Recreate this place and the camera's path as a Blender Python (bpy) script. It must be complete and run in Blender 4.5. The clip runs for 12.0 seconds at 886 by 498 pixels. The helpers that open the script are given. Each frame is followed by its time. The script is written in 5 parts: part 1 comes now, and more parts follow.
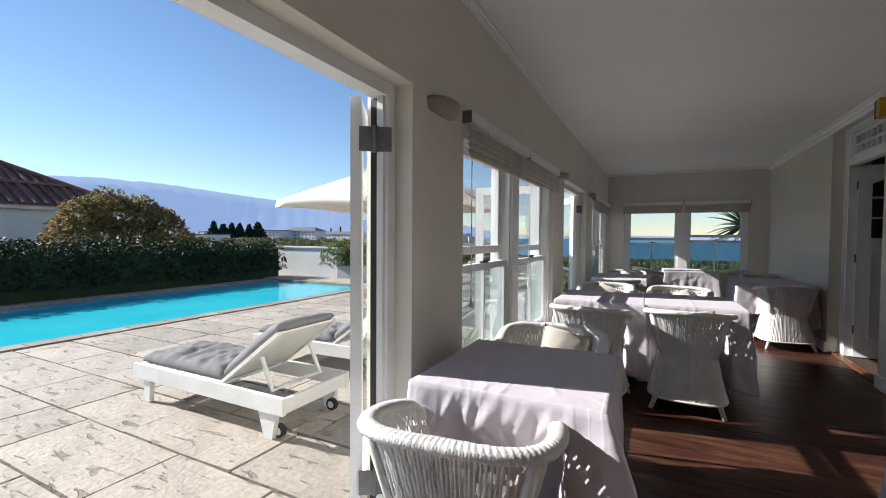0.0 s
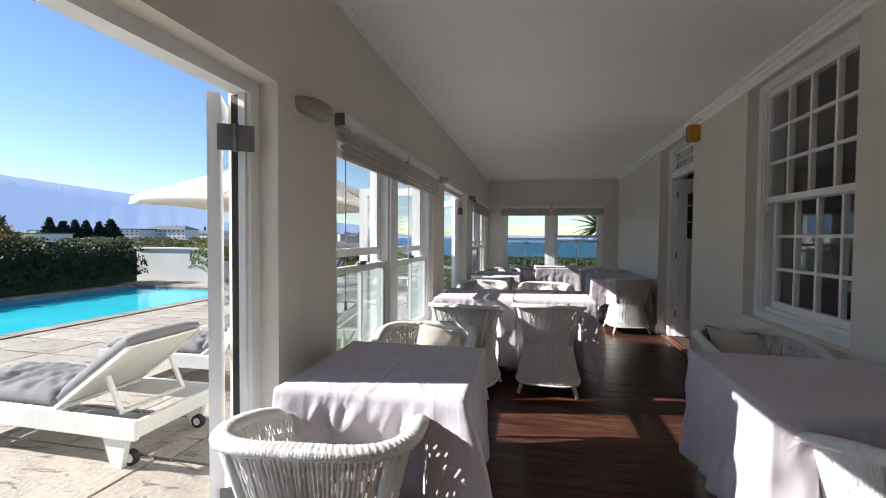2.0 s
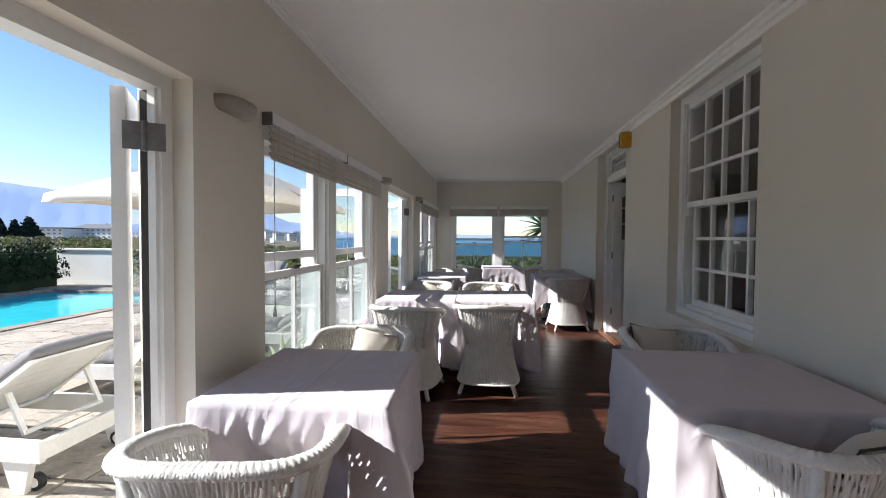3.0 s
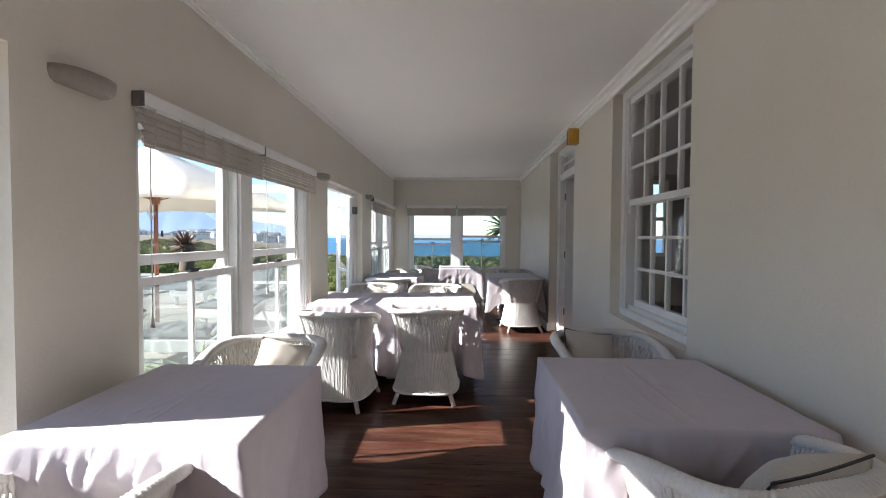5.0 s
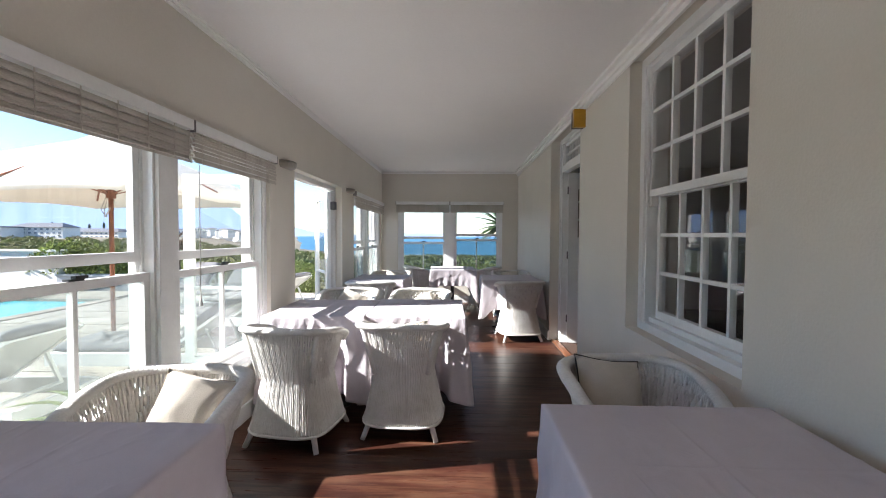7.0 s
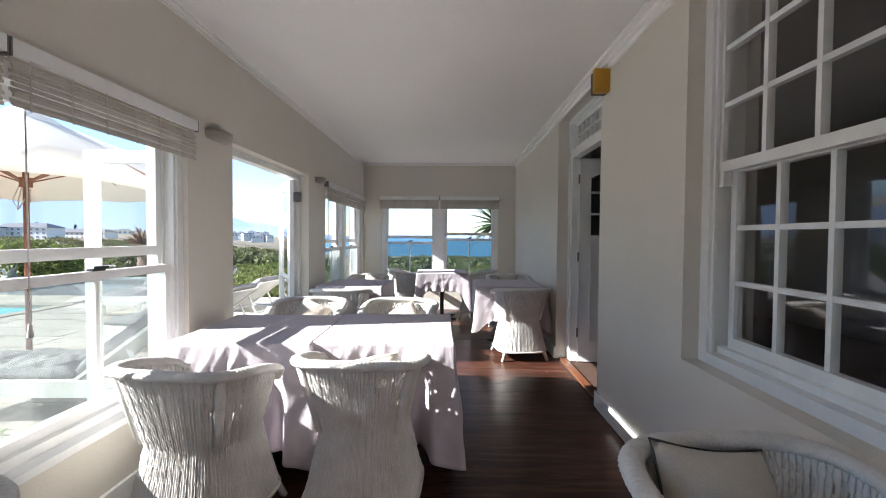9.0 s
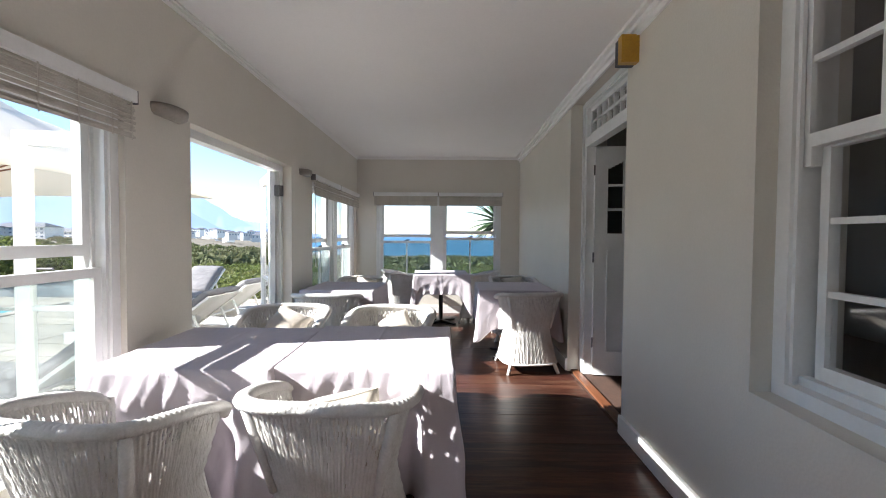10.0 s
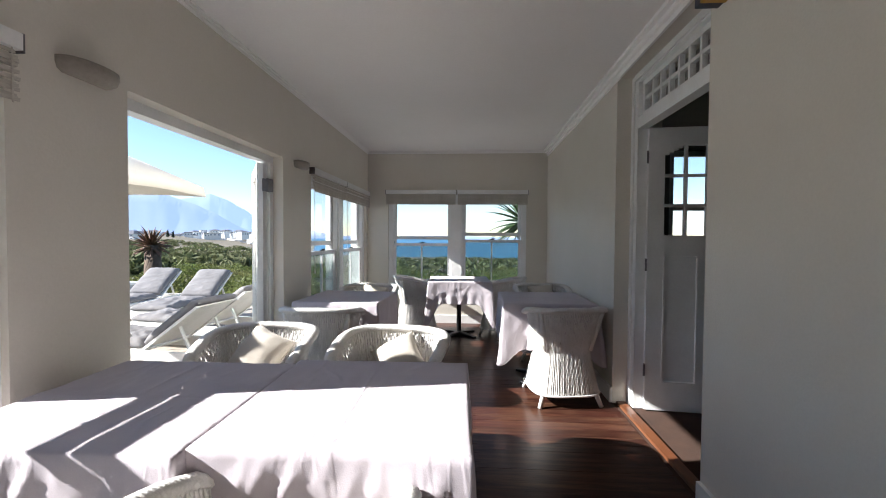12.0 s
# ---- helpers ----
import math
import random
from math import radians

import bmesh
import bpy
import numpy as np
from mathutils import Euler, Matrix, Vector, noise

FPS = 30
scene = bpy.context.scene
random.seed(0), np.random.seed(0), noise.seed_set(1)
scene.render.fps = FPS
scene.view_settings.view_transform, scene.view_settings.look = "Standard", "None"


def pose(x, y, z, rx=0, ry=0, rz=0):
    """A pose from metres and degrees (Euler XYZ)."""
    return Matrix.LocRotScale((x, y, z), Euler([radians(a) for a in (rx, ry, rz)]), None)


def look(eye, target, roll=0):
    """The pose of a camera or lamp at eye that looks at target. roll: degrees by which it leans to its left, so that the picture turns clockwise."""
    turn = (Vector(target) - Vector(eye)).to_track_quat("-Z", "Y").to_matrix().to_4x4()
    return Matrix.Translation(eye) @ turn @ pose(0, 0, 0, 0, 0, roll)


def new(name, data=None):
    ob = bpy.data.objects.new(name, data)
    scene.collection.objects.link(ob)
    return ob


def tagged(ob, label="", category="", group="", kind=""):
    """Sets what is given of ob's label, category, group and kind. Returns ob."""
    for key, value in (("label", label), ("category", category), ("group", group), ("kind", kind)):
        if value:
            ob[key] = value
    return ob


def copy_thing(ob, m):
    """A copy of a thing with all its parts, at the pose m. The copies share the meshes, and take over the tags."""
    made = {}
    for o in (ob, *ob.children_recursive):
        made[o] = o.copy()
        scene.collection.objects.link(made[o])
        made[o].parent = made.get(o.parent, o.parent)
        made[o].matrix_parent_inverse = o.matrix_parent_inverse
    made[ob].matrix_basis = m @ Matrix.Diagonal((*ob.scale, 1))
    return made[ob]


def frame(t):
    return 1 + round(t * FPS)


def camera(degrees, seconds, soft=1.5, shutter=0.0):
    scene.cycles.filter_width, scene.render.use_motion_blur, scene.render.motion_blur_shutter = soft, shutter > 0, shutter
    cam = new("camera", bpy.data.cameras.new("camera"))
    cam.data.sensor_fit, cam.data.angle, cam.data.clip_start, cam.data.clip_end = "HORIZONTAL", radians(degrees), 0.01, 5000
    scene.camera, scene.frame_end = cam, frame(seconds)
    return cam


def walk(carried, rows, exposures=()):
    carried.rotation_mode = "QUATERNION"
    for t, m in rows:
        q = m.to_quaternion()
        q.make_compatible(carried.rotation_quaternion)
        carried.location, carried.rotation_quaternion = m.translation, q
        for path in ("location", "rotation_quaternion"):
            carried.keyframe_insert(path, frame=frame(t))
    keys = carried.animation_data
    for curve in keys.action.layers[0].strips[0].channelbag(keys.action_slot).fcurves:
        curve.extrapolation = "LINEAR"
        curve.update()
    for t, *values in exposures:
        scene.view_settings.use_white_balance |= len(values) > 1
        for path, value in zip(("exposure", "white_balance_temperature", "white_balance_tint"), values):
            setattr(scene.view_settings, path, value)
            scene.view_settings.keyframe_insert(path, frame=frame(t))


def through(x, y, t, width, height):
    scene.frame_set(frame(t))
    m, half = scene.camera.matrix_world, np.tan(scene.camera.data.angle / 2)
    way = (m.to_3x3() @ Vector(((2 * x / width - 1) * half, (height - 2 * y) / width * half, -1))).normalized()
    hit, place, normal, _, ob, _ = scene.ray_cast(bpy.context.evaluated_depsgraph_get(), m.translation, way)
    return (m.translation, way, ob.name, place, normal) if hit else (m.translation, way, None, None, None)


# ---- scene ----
cam = camera(92.0, 12.0, soft=1.0)
PATH = [
    (0, (0.954, 0.807, 1.276), (0.054, 2.592, 1.217), 0.4),
    (0.5, (0.975, 0.808, 1.27), (0.184, 2.644, 1.214), 0.3),
    (1, (1.011, 0.802, 1.276), (0.338, 2.685, 1.22), 0.3),
    (1.5, (1.033, 0.792, 1.281), (0.485, 2.715, 1.223), 0.4),
    (2, (1.059, 0.791, 1.293), (0.631, 2.744, 1.235), 0.4),
    (2.5, (1.098, 0.797, 1.301), (0.784, 2.771, 1.242), 0.4),
    (3, (1.16, 0.814, 1.315), (0.946, 2.801, 1.256), 0.4),
    (5, (1.439, 1.062, 1.311), (1.356, 3.06, 1.253), 0.3),
    (5.5, (1.461, 1.181, 1.315), (1.387, 3.179, 1.256), 0.3),
    (6, (1.47, 1.324, 1.317), (1.396, 3.322, 1.256), 0.4),
    (6.5, (1.494, 1.482, 1.306), (1.421, 3.48, 1.243), 0.4),
    (7, (1.527, 1.679, 1.305), (1.454, 3.677, 1.241), 0.3),
    (9, (1.562, 2.567, 1.266), (1.523, 4.566, 1.208), 0.4),
    (9.5, (1.572, 2.827, 1.262), (1.537, 4.826, 1.201), 0.4),
    (10, (1.565, 3.04, 1.254), (1.527, 5.038, 1.194), 0.4),
    (10.5, (1.562, 3.239, 1.255), (1.521, 5.238, 1.195), 0.4),
    (11, (1.569, 3.426, 1.266), (1.515, 5.425, 1.206), 0.5),
    (11.5, (1.571, 3.578, 1.258), (1.486, 5.575, 1.206), 0.3),
    (12, (1.573, 3.705, 1.26), (1.441, 5.7, 1.207), 0.4),
]
EXPOSURES = [(0, 1.14, 6080, 10), (1.5, 1.32, 6080, 10), (3, 1.56, 6080, 11), (5, 2.06, 6080, 11), (9, 2.20, 6060, 11), (10.5, 2.18, 6060, 11), (12, 1.88, 6080, 11)]
walk(cam, [(t, look(eye, target, roll)) for t, eye, target, roll in PATH], EXPOSURES)


# ---- light ----
SUN_EL, SUN_AZ = 30.3, 258.5
world = bpy.data.worlds.new("world")
scene.world = world
world.use_nodes = True
wn = world.node_tree.nodes
sky = wn.new("ShaderNodeTexSky")
sky.sky_type, sky.sun_disc = "NISHITA", False
sky.sun_elevation, sky.sun_rotation = radians(SUN_EL), radians(SUN_AZ)
sky.air_density, sky.dust_density, sky.ozone_density = 1.0, 0.0, 2.3
sky.altitude = 500
wn["Background"].inputs["Strength"].default_value = 0.064
world.node_tree.links.new(sky.outputs[0], wn["Background"].inputs["Color"])
sun = new("sun", bpy.data.lights.new("sun", "SUN"))
sun.data.energy, sun.data.angle, sun.data.color = 4.6, radians(0.55), (1.0, 0.95, 0.87)
SUN_TO = Vector((math.sin(radians(SUN_AZ)) * math.cos(radians(SUN_EL)), math.cos(radians(SUN_AZ)) * math.cos(radians(SUN_EL)), math.sin(radians(SUN_EL))))
sun.matrix_world = look(SUN_TO * 30, (0, 0, 0))


# ---- materials ----
def mat(name, base, rough=0.6, other=None, scale=4.0, fine=60.0, bump=0.15, metal=0.0, coat=0.0, mix=0.35, spec=0.5, stretch=(1, 1, 1), sheen=0.0, trans=0.0, island=0.0, obj_random=0.0):
    m = bpy.data.materials.new(name)
    m.use_nodes = True
    n, l = m.node_tree.nodes, m.node_tree.links
    b = n["Principled BSDF"]
    b.inputs["Roughness"].default_value = rough
    b.inputs["Metallic"].default_value = metal
    b.inputs["Coat Weight"].default_value = coat
    b.inputs["Specular IOR Level"].default_value = spec
    b.inputs["Sheen Weight"].default_value = sheen
    b.inputs["Transmission Weight"].default_value = trans
    tc = n.new("ShaderNodeTexCoord")
    mp = n.new("ShaderNodeMapping")
    mp.inputs["Scale"].default_value = stretch
    l.new(tc.outputs["Object"], mp.inputs["Vector"])
    big = n.new("ShaderNodeTexNoise")
    big.inputs["Scale"].default_value, big.inputs["Detail"].default_value, big.inputs["Roughness"].default_value = scale, 6, 0.6
    sm = n.new("ShaderNodeTexNoise")
    sm.inputs["Scale"].default_value, sm.inputs["Detail"].default_value = fine, 4
    l.new(mp.outputs[0], big.inputs["Vector"])
    l.new(mp.outputs[0], sm.inputs["Vector"])
    c1 = (*base, 1)
    c2 = (*(other or tuple(c * 0.82 for c in base)), 1)
    ramp = n.new("ShaderNodeMapRange")
    ramp.inputs["From Min"].default_value, ramp.inputs["From Max"].default_value = 0.35, 0.68
    l.new(big.outputs["Fac"], ramp.inputs["Value"])
    mx = n.new("ShaderNodeMix")
    mx.data_type = "RGBA"
    mx.inputs["A"].default_value, mx.inputs["B"].default_value = c1, c2
    l.new(ramp.outputs[0], mx.inputs["Factor"])
    mx2 = n.new("ShaderNodeMix")
    mx2.data_type, mx2.blend_type = "RGBA", "MULTIPLY"
    mx2.inputs["Factor"].default_value = mix
    grey = n.new("ShaderNodeMapRange")
    grey.inputs["From Min"].default_value, grey.inputs["From Max"].default_value, grey.inputs["To Min"].default_value, grey.inputs["To Max"].default_value = 0.3, 0.7, 0.7, 1.15
    l.new(sm.outputs["Fac"], grey.inputs["Value"])
    l.new(mx.outputs["Result"], mx2.inputs["A"])
    l.new(grey.outputs[0], mx2.inputs["B"])
    out = mx2.outputs["Result"]
    for amount, node, socket in ((island, "ShaderNodeNewGeometry", "Random Per Island"), (obj_random, "ShaderNodeObjectInfo", "Random")):
        if amount:
            src = n.new(node)
            hs = n.new("ShaderNodeHueSaturation")
            mr = n.new("ShaderNodeMapRange")
            mr.inputs["To Min"].default_value, mr.inputs["To Max"].default_value = 1 - amount, 1 + amount
            l.new(src.outputs[socket], mr.inputs["Value"])
            l.new(mr.outputs[0], hs.inputs["Value"])
            l.new(out, hs.inputs["Color"])
            out = hs.outputs[0]
    l.new(out, b.inputs["Base Color"])
    if bump:
        bp = n.new("ShaderNodeBump")
        bp.inputs["Strength"].default_value, bp.inputs["Distance"].default_value = bump, 0.01
        l.new(sm.outputs["Fac"], bp.inputs["Height"])
        l.new(bp.outputs[0], b.inputs["Normal"])
    rr = n.new("ShaderNodeMapRange")
    rr.inputs["To Min"].default_value, rr.inputs["To Max"].default_value = max(0.02, rough - 0.08), min(1, rough + 0.08)
    l.new(big.outputs["Fac"], rr.inputs["Value"])
    l.new(rr.outputs[0], b.inputs["Roughness"])
    return m


def creased(m, scale, depth):
    """Fine raised creases left in ironed and crumpled cloth."""
    n, l = m.node_tree.nodes, m.node_tree.links
    b = n["Principled BSDF"]
    tc = n.new("ShaderNodeTexCoord")
    last = b.inputs["Normal"].links[0].from_socket
    for k, (sc, turn, amount) in enumerate(((scale, 0.5, 1.0), (scale * 2.3, -0.8, 0.55))):
        mp = n.new("ShaderNodeMapping")
        mp.inputs["Rotation"].default_value, mp.inputs["Scale"].default_value = (0.3 * k, 0.2, turn), (1.0, 0.35, 0.6)
        l.new(tc.outputs["Object"], mp.inputs["Vector"])
        nz, sub, ab, mr, bp = n.new("ShaderNodeTexNoise"), n.new("ShaderNodeMath"), n.new("ShaderNodeMath"), n.new("ShaderNodeMapRange"), n.new("ShaderNodeBump")
        nz.inputs["Scale"].default_value, nz.inputs["Detail"].default_value, nz.inputs["Distortion"].default_value = sc, 2, 0.8
        sub.operation, sub.inputs[1].default_value, ab.operation = "SUBTRACT", 0.5, "ABSOLUTE"
        mr.inputs["From Max"].default_value, mr.inputs["To Min"].default_value, mr.inputs["To Max"].default_value = 0.07, 1.0, 0.0
        mr.interpolation_type = "SMOOTHSTEP"
        bp.inputs["Strength"].default_value, bp.inputs["Distance"].default_value = 0.35 * amount, depth
        l.new(mp.outputs[0], nz.inputs["Vector"]), l.new(nz.outputs["Fac"], sub.inputs[0]), l.new(sub.outputs[0], ab.inputs[0]), l.new(ab.outputs[0], mr.inputs["Value"])
        l.new(mr.outputs[0], bp.inputs["Height"]), l.new(last, bp.inputs["Normal"])
        last = bp.outputs[0]
    l.new(last, b.inputs["Normal"])
    return m


def worn(m, pale, amount):
    """Streaks along the boards where the polish has worn off."""
    n, l = m.node_tree.nodes, m.node_tree.links
    b = n["Principled BSDF"]
    tc, mp, nz, mr, mx = n.new("ShaderNodeTexCoord"), n.new("ShaderNodeMapping"), n.new("ShaderNodeTexNoise"), n.new("ShaderNodeMapRange"), n.new("ShaderNodeMix")
    info, add = n.new("ShaderNodeObjectInfo"), n.new("ShaderNodeVectorMath")
    add.operation, add.inputs[1].default_value = "MULTIPLY_ADD", (19.0, 43.0, 0.0)
    l.new(info.outputs["Random"], add.inputs[0]), l.new(tc.outputs["Object"], add.inputs[2])
    mp.inputs["Scale"].default_value = (1.1, 11.0, 1.0)
    nz.inputs["Scale"].default_value, nz.inputs["Detail"].default_value, nz.inputs["Roughness"].default_value = 1.4, 8, 0.7
    l.new(add.outputs[0], mp.inputs["Vector"]), l.new(mp.outputs[0], nz.inputs["Vector"]), l.new(nz.outputs["Fac"], mr.inputs["Value"])
    mr.inputs["From Min"].default_value, mr.inputs["From Max"].default_value, mr.inputs["To Max"].default_value = 0.46, 0.72, amount
    mx.data_type = "RGBA"
    mx.inputs["B"].default_value = (*pale, 1)
    old = b.inputs["Base Color"].links[0].from_socket
    l.new(mr.outputs[0], mx.inputs["Factor"]), l.new(old, mx.inputs["A"]), l.new(mx.outputs["Result"], b.inputs["Base Color"])
    return m


def glass_mat(name, tint=(1, 1, 1)):
    m = bpy.data.materials.new(name)
    m.use_nodes = True
    n, l = m.node_tree.nodes, m.node_tree.links
    n.remove(n["Principled BSDF"])
    tr, gl, mx, lw = n.new("ShaderNodeBsdfTransparent"), n.new("ShaderNodeBsdfGlossy"), n.new("ShaderNodeMixShader"), n.new("ShaderNodeLayerWeight")
    tr.inputs[0].default_value = (*tint, 1)
    gl.inputs["Roughness"].default_value = 0.01
    pw, mr = n.new("ShaderNodeMath"), n.new("ShaderNodeMapRange")
    pw.operation, pw.inputs[1].default_value = "POWER", 4.0
    mr.inputs["To Min"].default_value, mr.inputs["To Max"].default_value = 0.035, 0.75
    lw.inputs["Blend"].default_value = 0.5
    l.new(lw.outputs["Facing"], pw.inputs[0]), l.new(pw.outputs[0], mr.inputs["Value"]), l.new(mr.outputs[0], mx.inputs[0])
    l.new(tr.outputs[0], mx.inputs[1]), l.new(gl.outputs[0], mx.inputs[2])
    l.new(mx.outputs[0], n["Material Output"].inputs[0])
    return m


def leaf_mat(name, base, other, rough=0.6, through=0.45, scale=0.5, spread=0.4):
    """Thin leaves that let some of the light through."""
    m = mat(name, base, rough, other, scale, 9, 0.0, mix=0.4, spec=0.25, island=spread)
    n, l = m.node_tree.nodes, m.node_tree.links
    b = n["Principled BSDF"]
    tr, mx = n.new("ShaderNodeBsdfTranslucent"), n.new("ShaderNodeMixShader")
    l.new(b.inputs["Base Color"].links[0].from_socket, tr.inputs["Color"])
    mx.inputs[0].default_value = through
    l.new(b.outputs[0], mx.inputs[1]), l.new(tr.outputs[0], mx.inputs[2])
    l.new(mx.outputs[0], n["Material Output"].inputs[0])
    return m


M_WALL = mat("wall_paint", (0.70, 0.66, 0.585), 0.55, (0.665, 0.625, 0.545), 1.2, 90, 0.12, mix=0.08)
M_CEIL = mat("ceiling_paint", (0.925, 0.91, 0.89), 0.8, (0.895, 0.88, 0.86), 0.8, 80, 0.08, mix=0.06)
M_WHITE = mat("white_gloss_paint", (0.84, 0.84, 0.83), 0.35, (0.74, 0.74, 0.72), 3, 70, 0.06, mix=0.08)
M_FLOOR = mat("polished_red_boards", (0.060, 0.020, 0.013), 0.29, (0.022, 0.009, 0.007), 1.5, 18, 0.04, mix=0.75, stretch=(1.0, 7, 1), spec=0.15, obj_random=0.34)
M_CLOTH = mat("pale_mauve_tablecloth", (0.55, 0.50, 0.535), 0.85, (0.51, 0.46, 0.495), 3, 240, 0.08, mix=0.1, sheen=0.1)
M_WICKER = mat("white_painted_wicker", (0.74, 0.72, 0.70), 0.5, (0.62, 0.60, 0.56), 9, 130, 0.25, mix=0.25)
M_BLACK = mat("black_iron", (0.02, 0.02, 0.022), 0.45, None, 8, 90, 0.1)
M_GLASS = glass_mat("window_glass")
# Salt haze, plus a tint put in to darken the over-bright terrace behind.
M_DUSTY_DIM = glass_mat("salt_hazed_dim_glass", (0.70, 0.75, 0.74))
hn, hl = M_DUSTY_DIM.node_tree.nodes, M_DUSTY_DIM.node_tree.links
hz, hm = hn.new("ShaderNodeBsdfTranslucent"), hn.new("ShaderNodeMixShader")
hz.inputs[0].default_value, hm.inputs[0].default_value = (0.85, 0.88, 0.88, 1), 0.025
hl.new(hn["Material Output"].inputs[0].links[0].from_socket, hm.inputs[1]), hl.new(hz.outputs[0], hm.inputs[2]), hl.new(hm.outputs[0], hn["Material Output"].inputs[0])
M_STONE = mat("sandstone_paving", (0.42, 0.365, 0.30), 0.8, (0.30, 0.26, 0.21), 2.2, 26, 0.9, mix=0.6, obj_random=0.14)



def riven(m):
    """Dark cracks and flakes across a stone face."""
    n, l = m.node_tree.nodes, m.node_tree.links
    b = n["Principled BSDF"]
    tc, mp, nz, mr, mx = n.new("ShaderNodeTexCoord"), n.new("ShaderNodeMapping"), n.new("ShaderNodeTexNoise"), n.new("ShaderNodeMapRange"), n.new("ShaderNodeMix")
    info, add = n.new("ShaderNodeObjectInfo"), n.new("ShaderNodeVectorMath")
    add.operation = "MULTIPLY_ADD"
    add.inputs[1].default_value = (37.0, 21.0, 0.0)
    l.new(info.outputs["Random"], add.inputs[0]), l.new(tc.outputs["Object"], add.inputs[2])
    mp.inputs["Scale"].default_value, mp.inputs["Rotation"].default_value = (2.2, 9.0, 1.0), (0, 0, 0.35)
    nz.inputs["Scale"].default_value, nz.inputs["Detail"].default_value, nz.inputs["Roughness"].default_value, nz.inputs["Distortion"].default_value = 1.5, 7, 0.62, 0.6
    l.new(add.outputs[0], mp.inputs["Vector"]), l.new(mp.outputs[0], nz.inputs["Vector"])
    mr.inputs["From Min"].default_value, mr.inputs["From Max"].default_value, mr.inputs["To Max"].default_value = 0.60, 0.66, 0.62
    mx.data_type, mx.blend_type = "RGBA", "MULTIPLY"
    mx.inputs["B"].default_value = (0.30, 0.25, 0.21, 1)
    old = b.inputs["Base Color"].links[0].from_socket
    l.new(nz.outputs["Fac"], mr.inputs["Value"]), l.new(mr.outputs[0], mx.inputs["Factor"]), l.new(old, mx.inputs["A"]), l.new(mx.outputs["Result"], b.inputs["Base Color"])
    bp = n.new("ShaderNodeBump")
    bp.inputs["Strength"].default_value, bp.inputs["Distance"].default_value, bp.invert = 0.8, 0.02, True
    l.new(mr.outputs[0], bp.inputs["Height"]), l.new(b.inputs["Normal"].links[0].from_socket, bp.inputs["Normal"]), l.new(bp.outputs[0], b.inputs["Normal"])
    return m


riven(M_STONE)
creased(M_CLOTH, 2.6, 0.004)
worn(M_FLOOR, (0.165, 0.088, 0.05), 0.62)


# ---- building helpers ----
def box(bm, x0, y0, z0, x1, y1, z1):
    v = [bm.verts.new((x, y, z)) for x in (min(x0, x1), max(x0, x1)) for y in (min(y0, y1), max(y0, y1)) for z in (min(z0, z1), max(z0, z1))]
    for f in ((0, 1, 3, 2), (4, 6, 7, 5), (0, 4, 5, 1), (2, 3, 7, 6), (0, 2, 6, 4), (1, 5, 7, 3)):
        bm.faces.new([v[i] for i in f])
    return v


def bar(bm, a, b, w, h=None, up=(0, 0, 1)):
    """A straight bar of section w x h from a to b."""
    a, b = Vector(a), Vector(b)
    d = b - a
    m = d.to_track_quat("Z", "Y").to_matrix().to_4x4() if abs(d.normalized().z) > 0.98 else Matrix.Translation((0, 0, 0)) @ look((0, 0, 0), d).to_3x3().to_4x4() @ pose(0, 0, 0, 180)
    h = w if h is None else h
    vs = box(bm, -w / 2, -h / 2, 0, w / 2, h / 2, d.length)
    bmesh.ops.transform(bm, matrix=Matrix.Translation(a) @ m, verts=vs)
    return vs


def tube(bm, pts, r, seg=8, closed=False, caps=True):
    """A round tube along points; r is a number or one for each point."""
    pts = [Vector(p) for p in pts]
    k = len(pts)
    rings = []
    for i, p in enumerate(pts):
        a = pts[(i - 1) % k] if closed or i > 0 else p
        b = pts[(i + 1) % k] if closed or i < k - 1 else p
        q = (b - a).to_track_quat("Z", "Y")
        rad = r[i] if isinstance(r, (list, tuple)) else r
        rings.append([bm.verts.new(p + q @ Vector((rad * math.cos(2 * math.pi * j / seg), rad * math.sin(2 * math.pi * j / seg), 0))) for j in range(seg)])
    for i in range(k if closed else k - 1):
        a, b = rings[i], rings[(i + 1) % k]
        for j in range(seg):
            bm.faces.new((a[j], a[(j + 1) % seg], b[(j + 1) % seg], b[j]))
    if caps and not closed:
        bm.faces.new(list(reversed(rings[0]))), bm.faces.new(rings[-1])
    return rings


def bevelled(bm, width=0.006, seg=2):
    bmesh.ops.bevel(bm, geom=[e for e in bm.edges if len(e.link_faces) == 2 and e.calc_face_angle(0) > 0.6], offset=width, segments=seg, affect="EDGES", clamp_overlap=True)
    return bm


def part(name, bm, material, parent=None, label="", smooth=False):
    bmesh.ops.recalc_face_normals(bm, faces=bm.faces[:])
    me = bpy.data.meshes.new(name)
    bm.to_mesh(me)
    bm.free()
    me.materials.append(material)
    if smooth:
        for p in me.polygons:
            p.use_smooth = True
    ob = new(name, me)
    if parent:
        ob.parent = parent
    if label:
        tagged(ob, label)
    return ob


def thing(name, m, label, category, group=""):
    ob = new(name)
    ob.empty_display_size = 0.1
    ob.matrix_basis = m
    return tagged(ob, label, category, group)


def struct(name, bm, material, label="", category="", smooth=False):
    return tagged(part(name, bm, material, None, "", smooth), label, category, kind="structure")


def boxes(*bs, bevel=0.0):
    bm = bmesh.new()
    for b in bs:
        box(bm, *b)
    if bevel:
        bevelled(bm, bevel)
    return bm


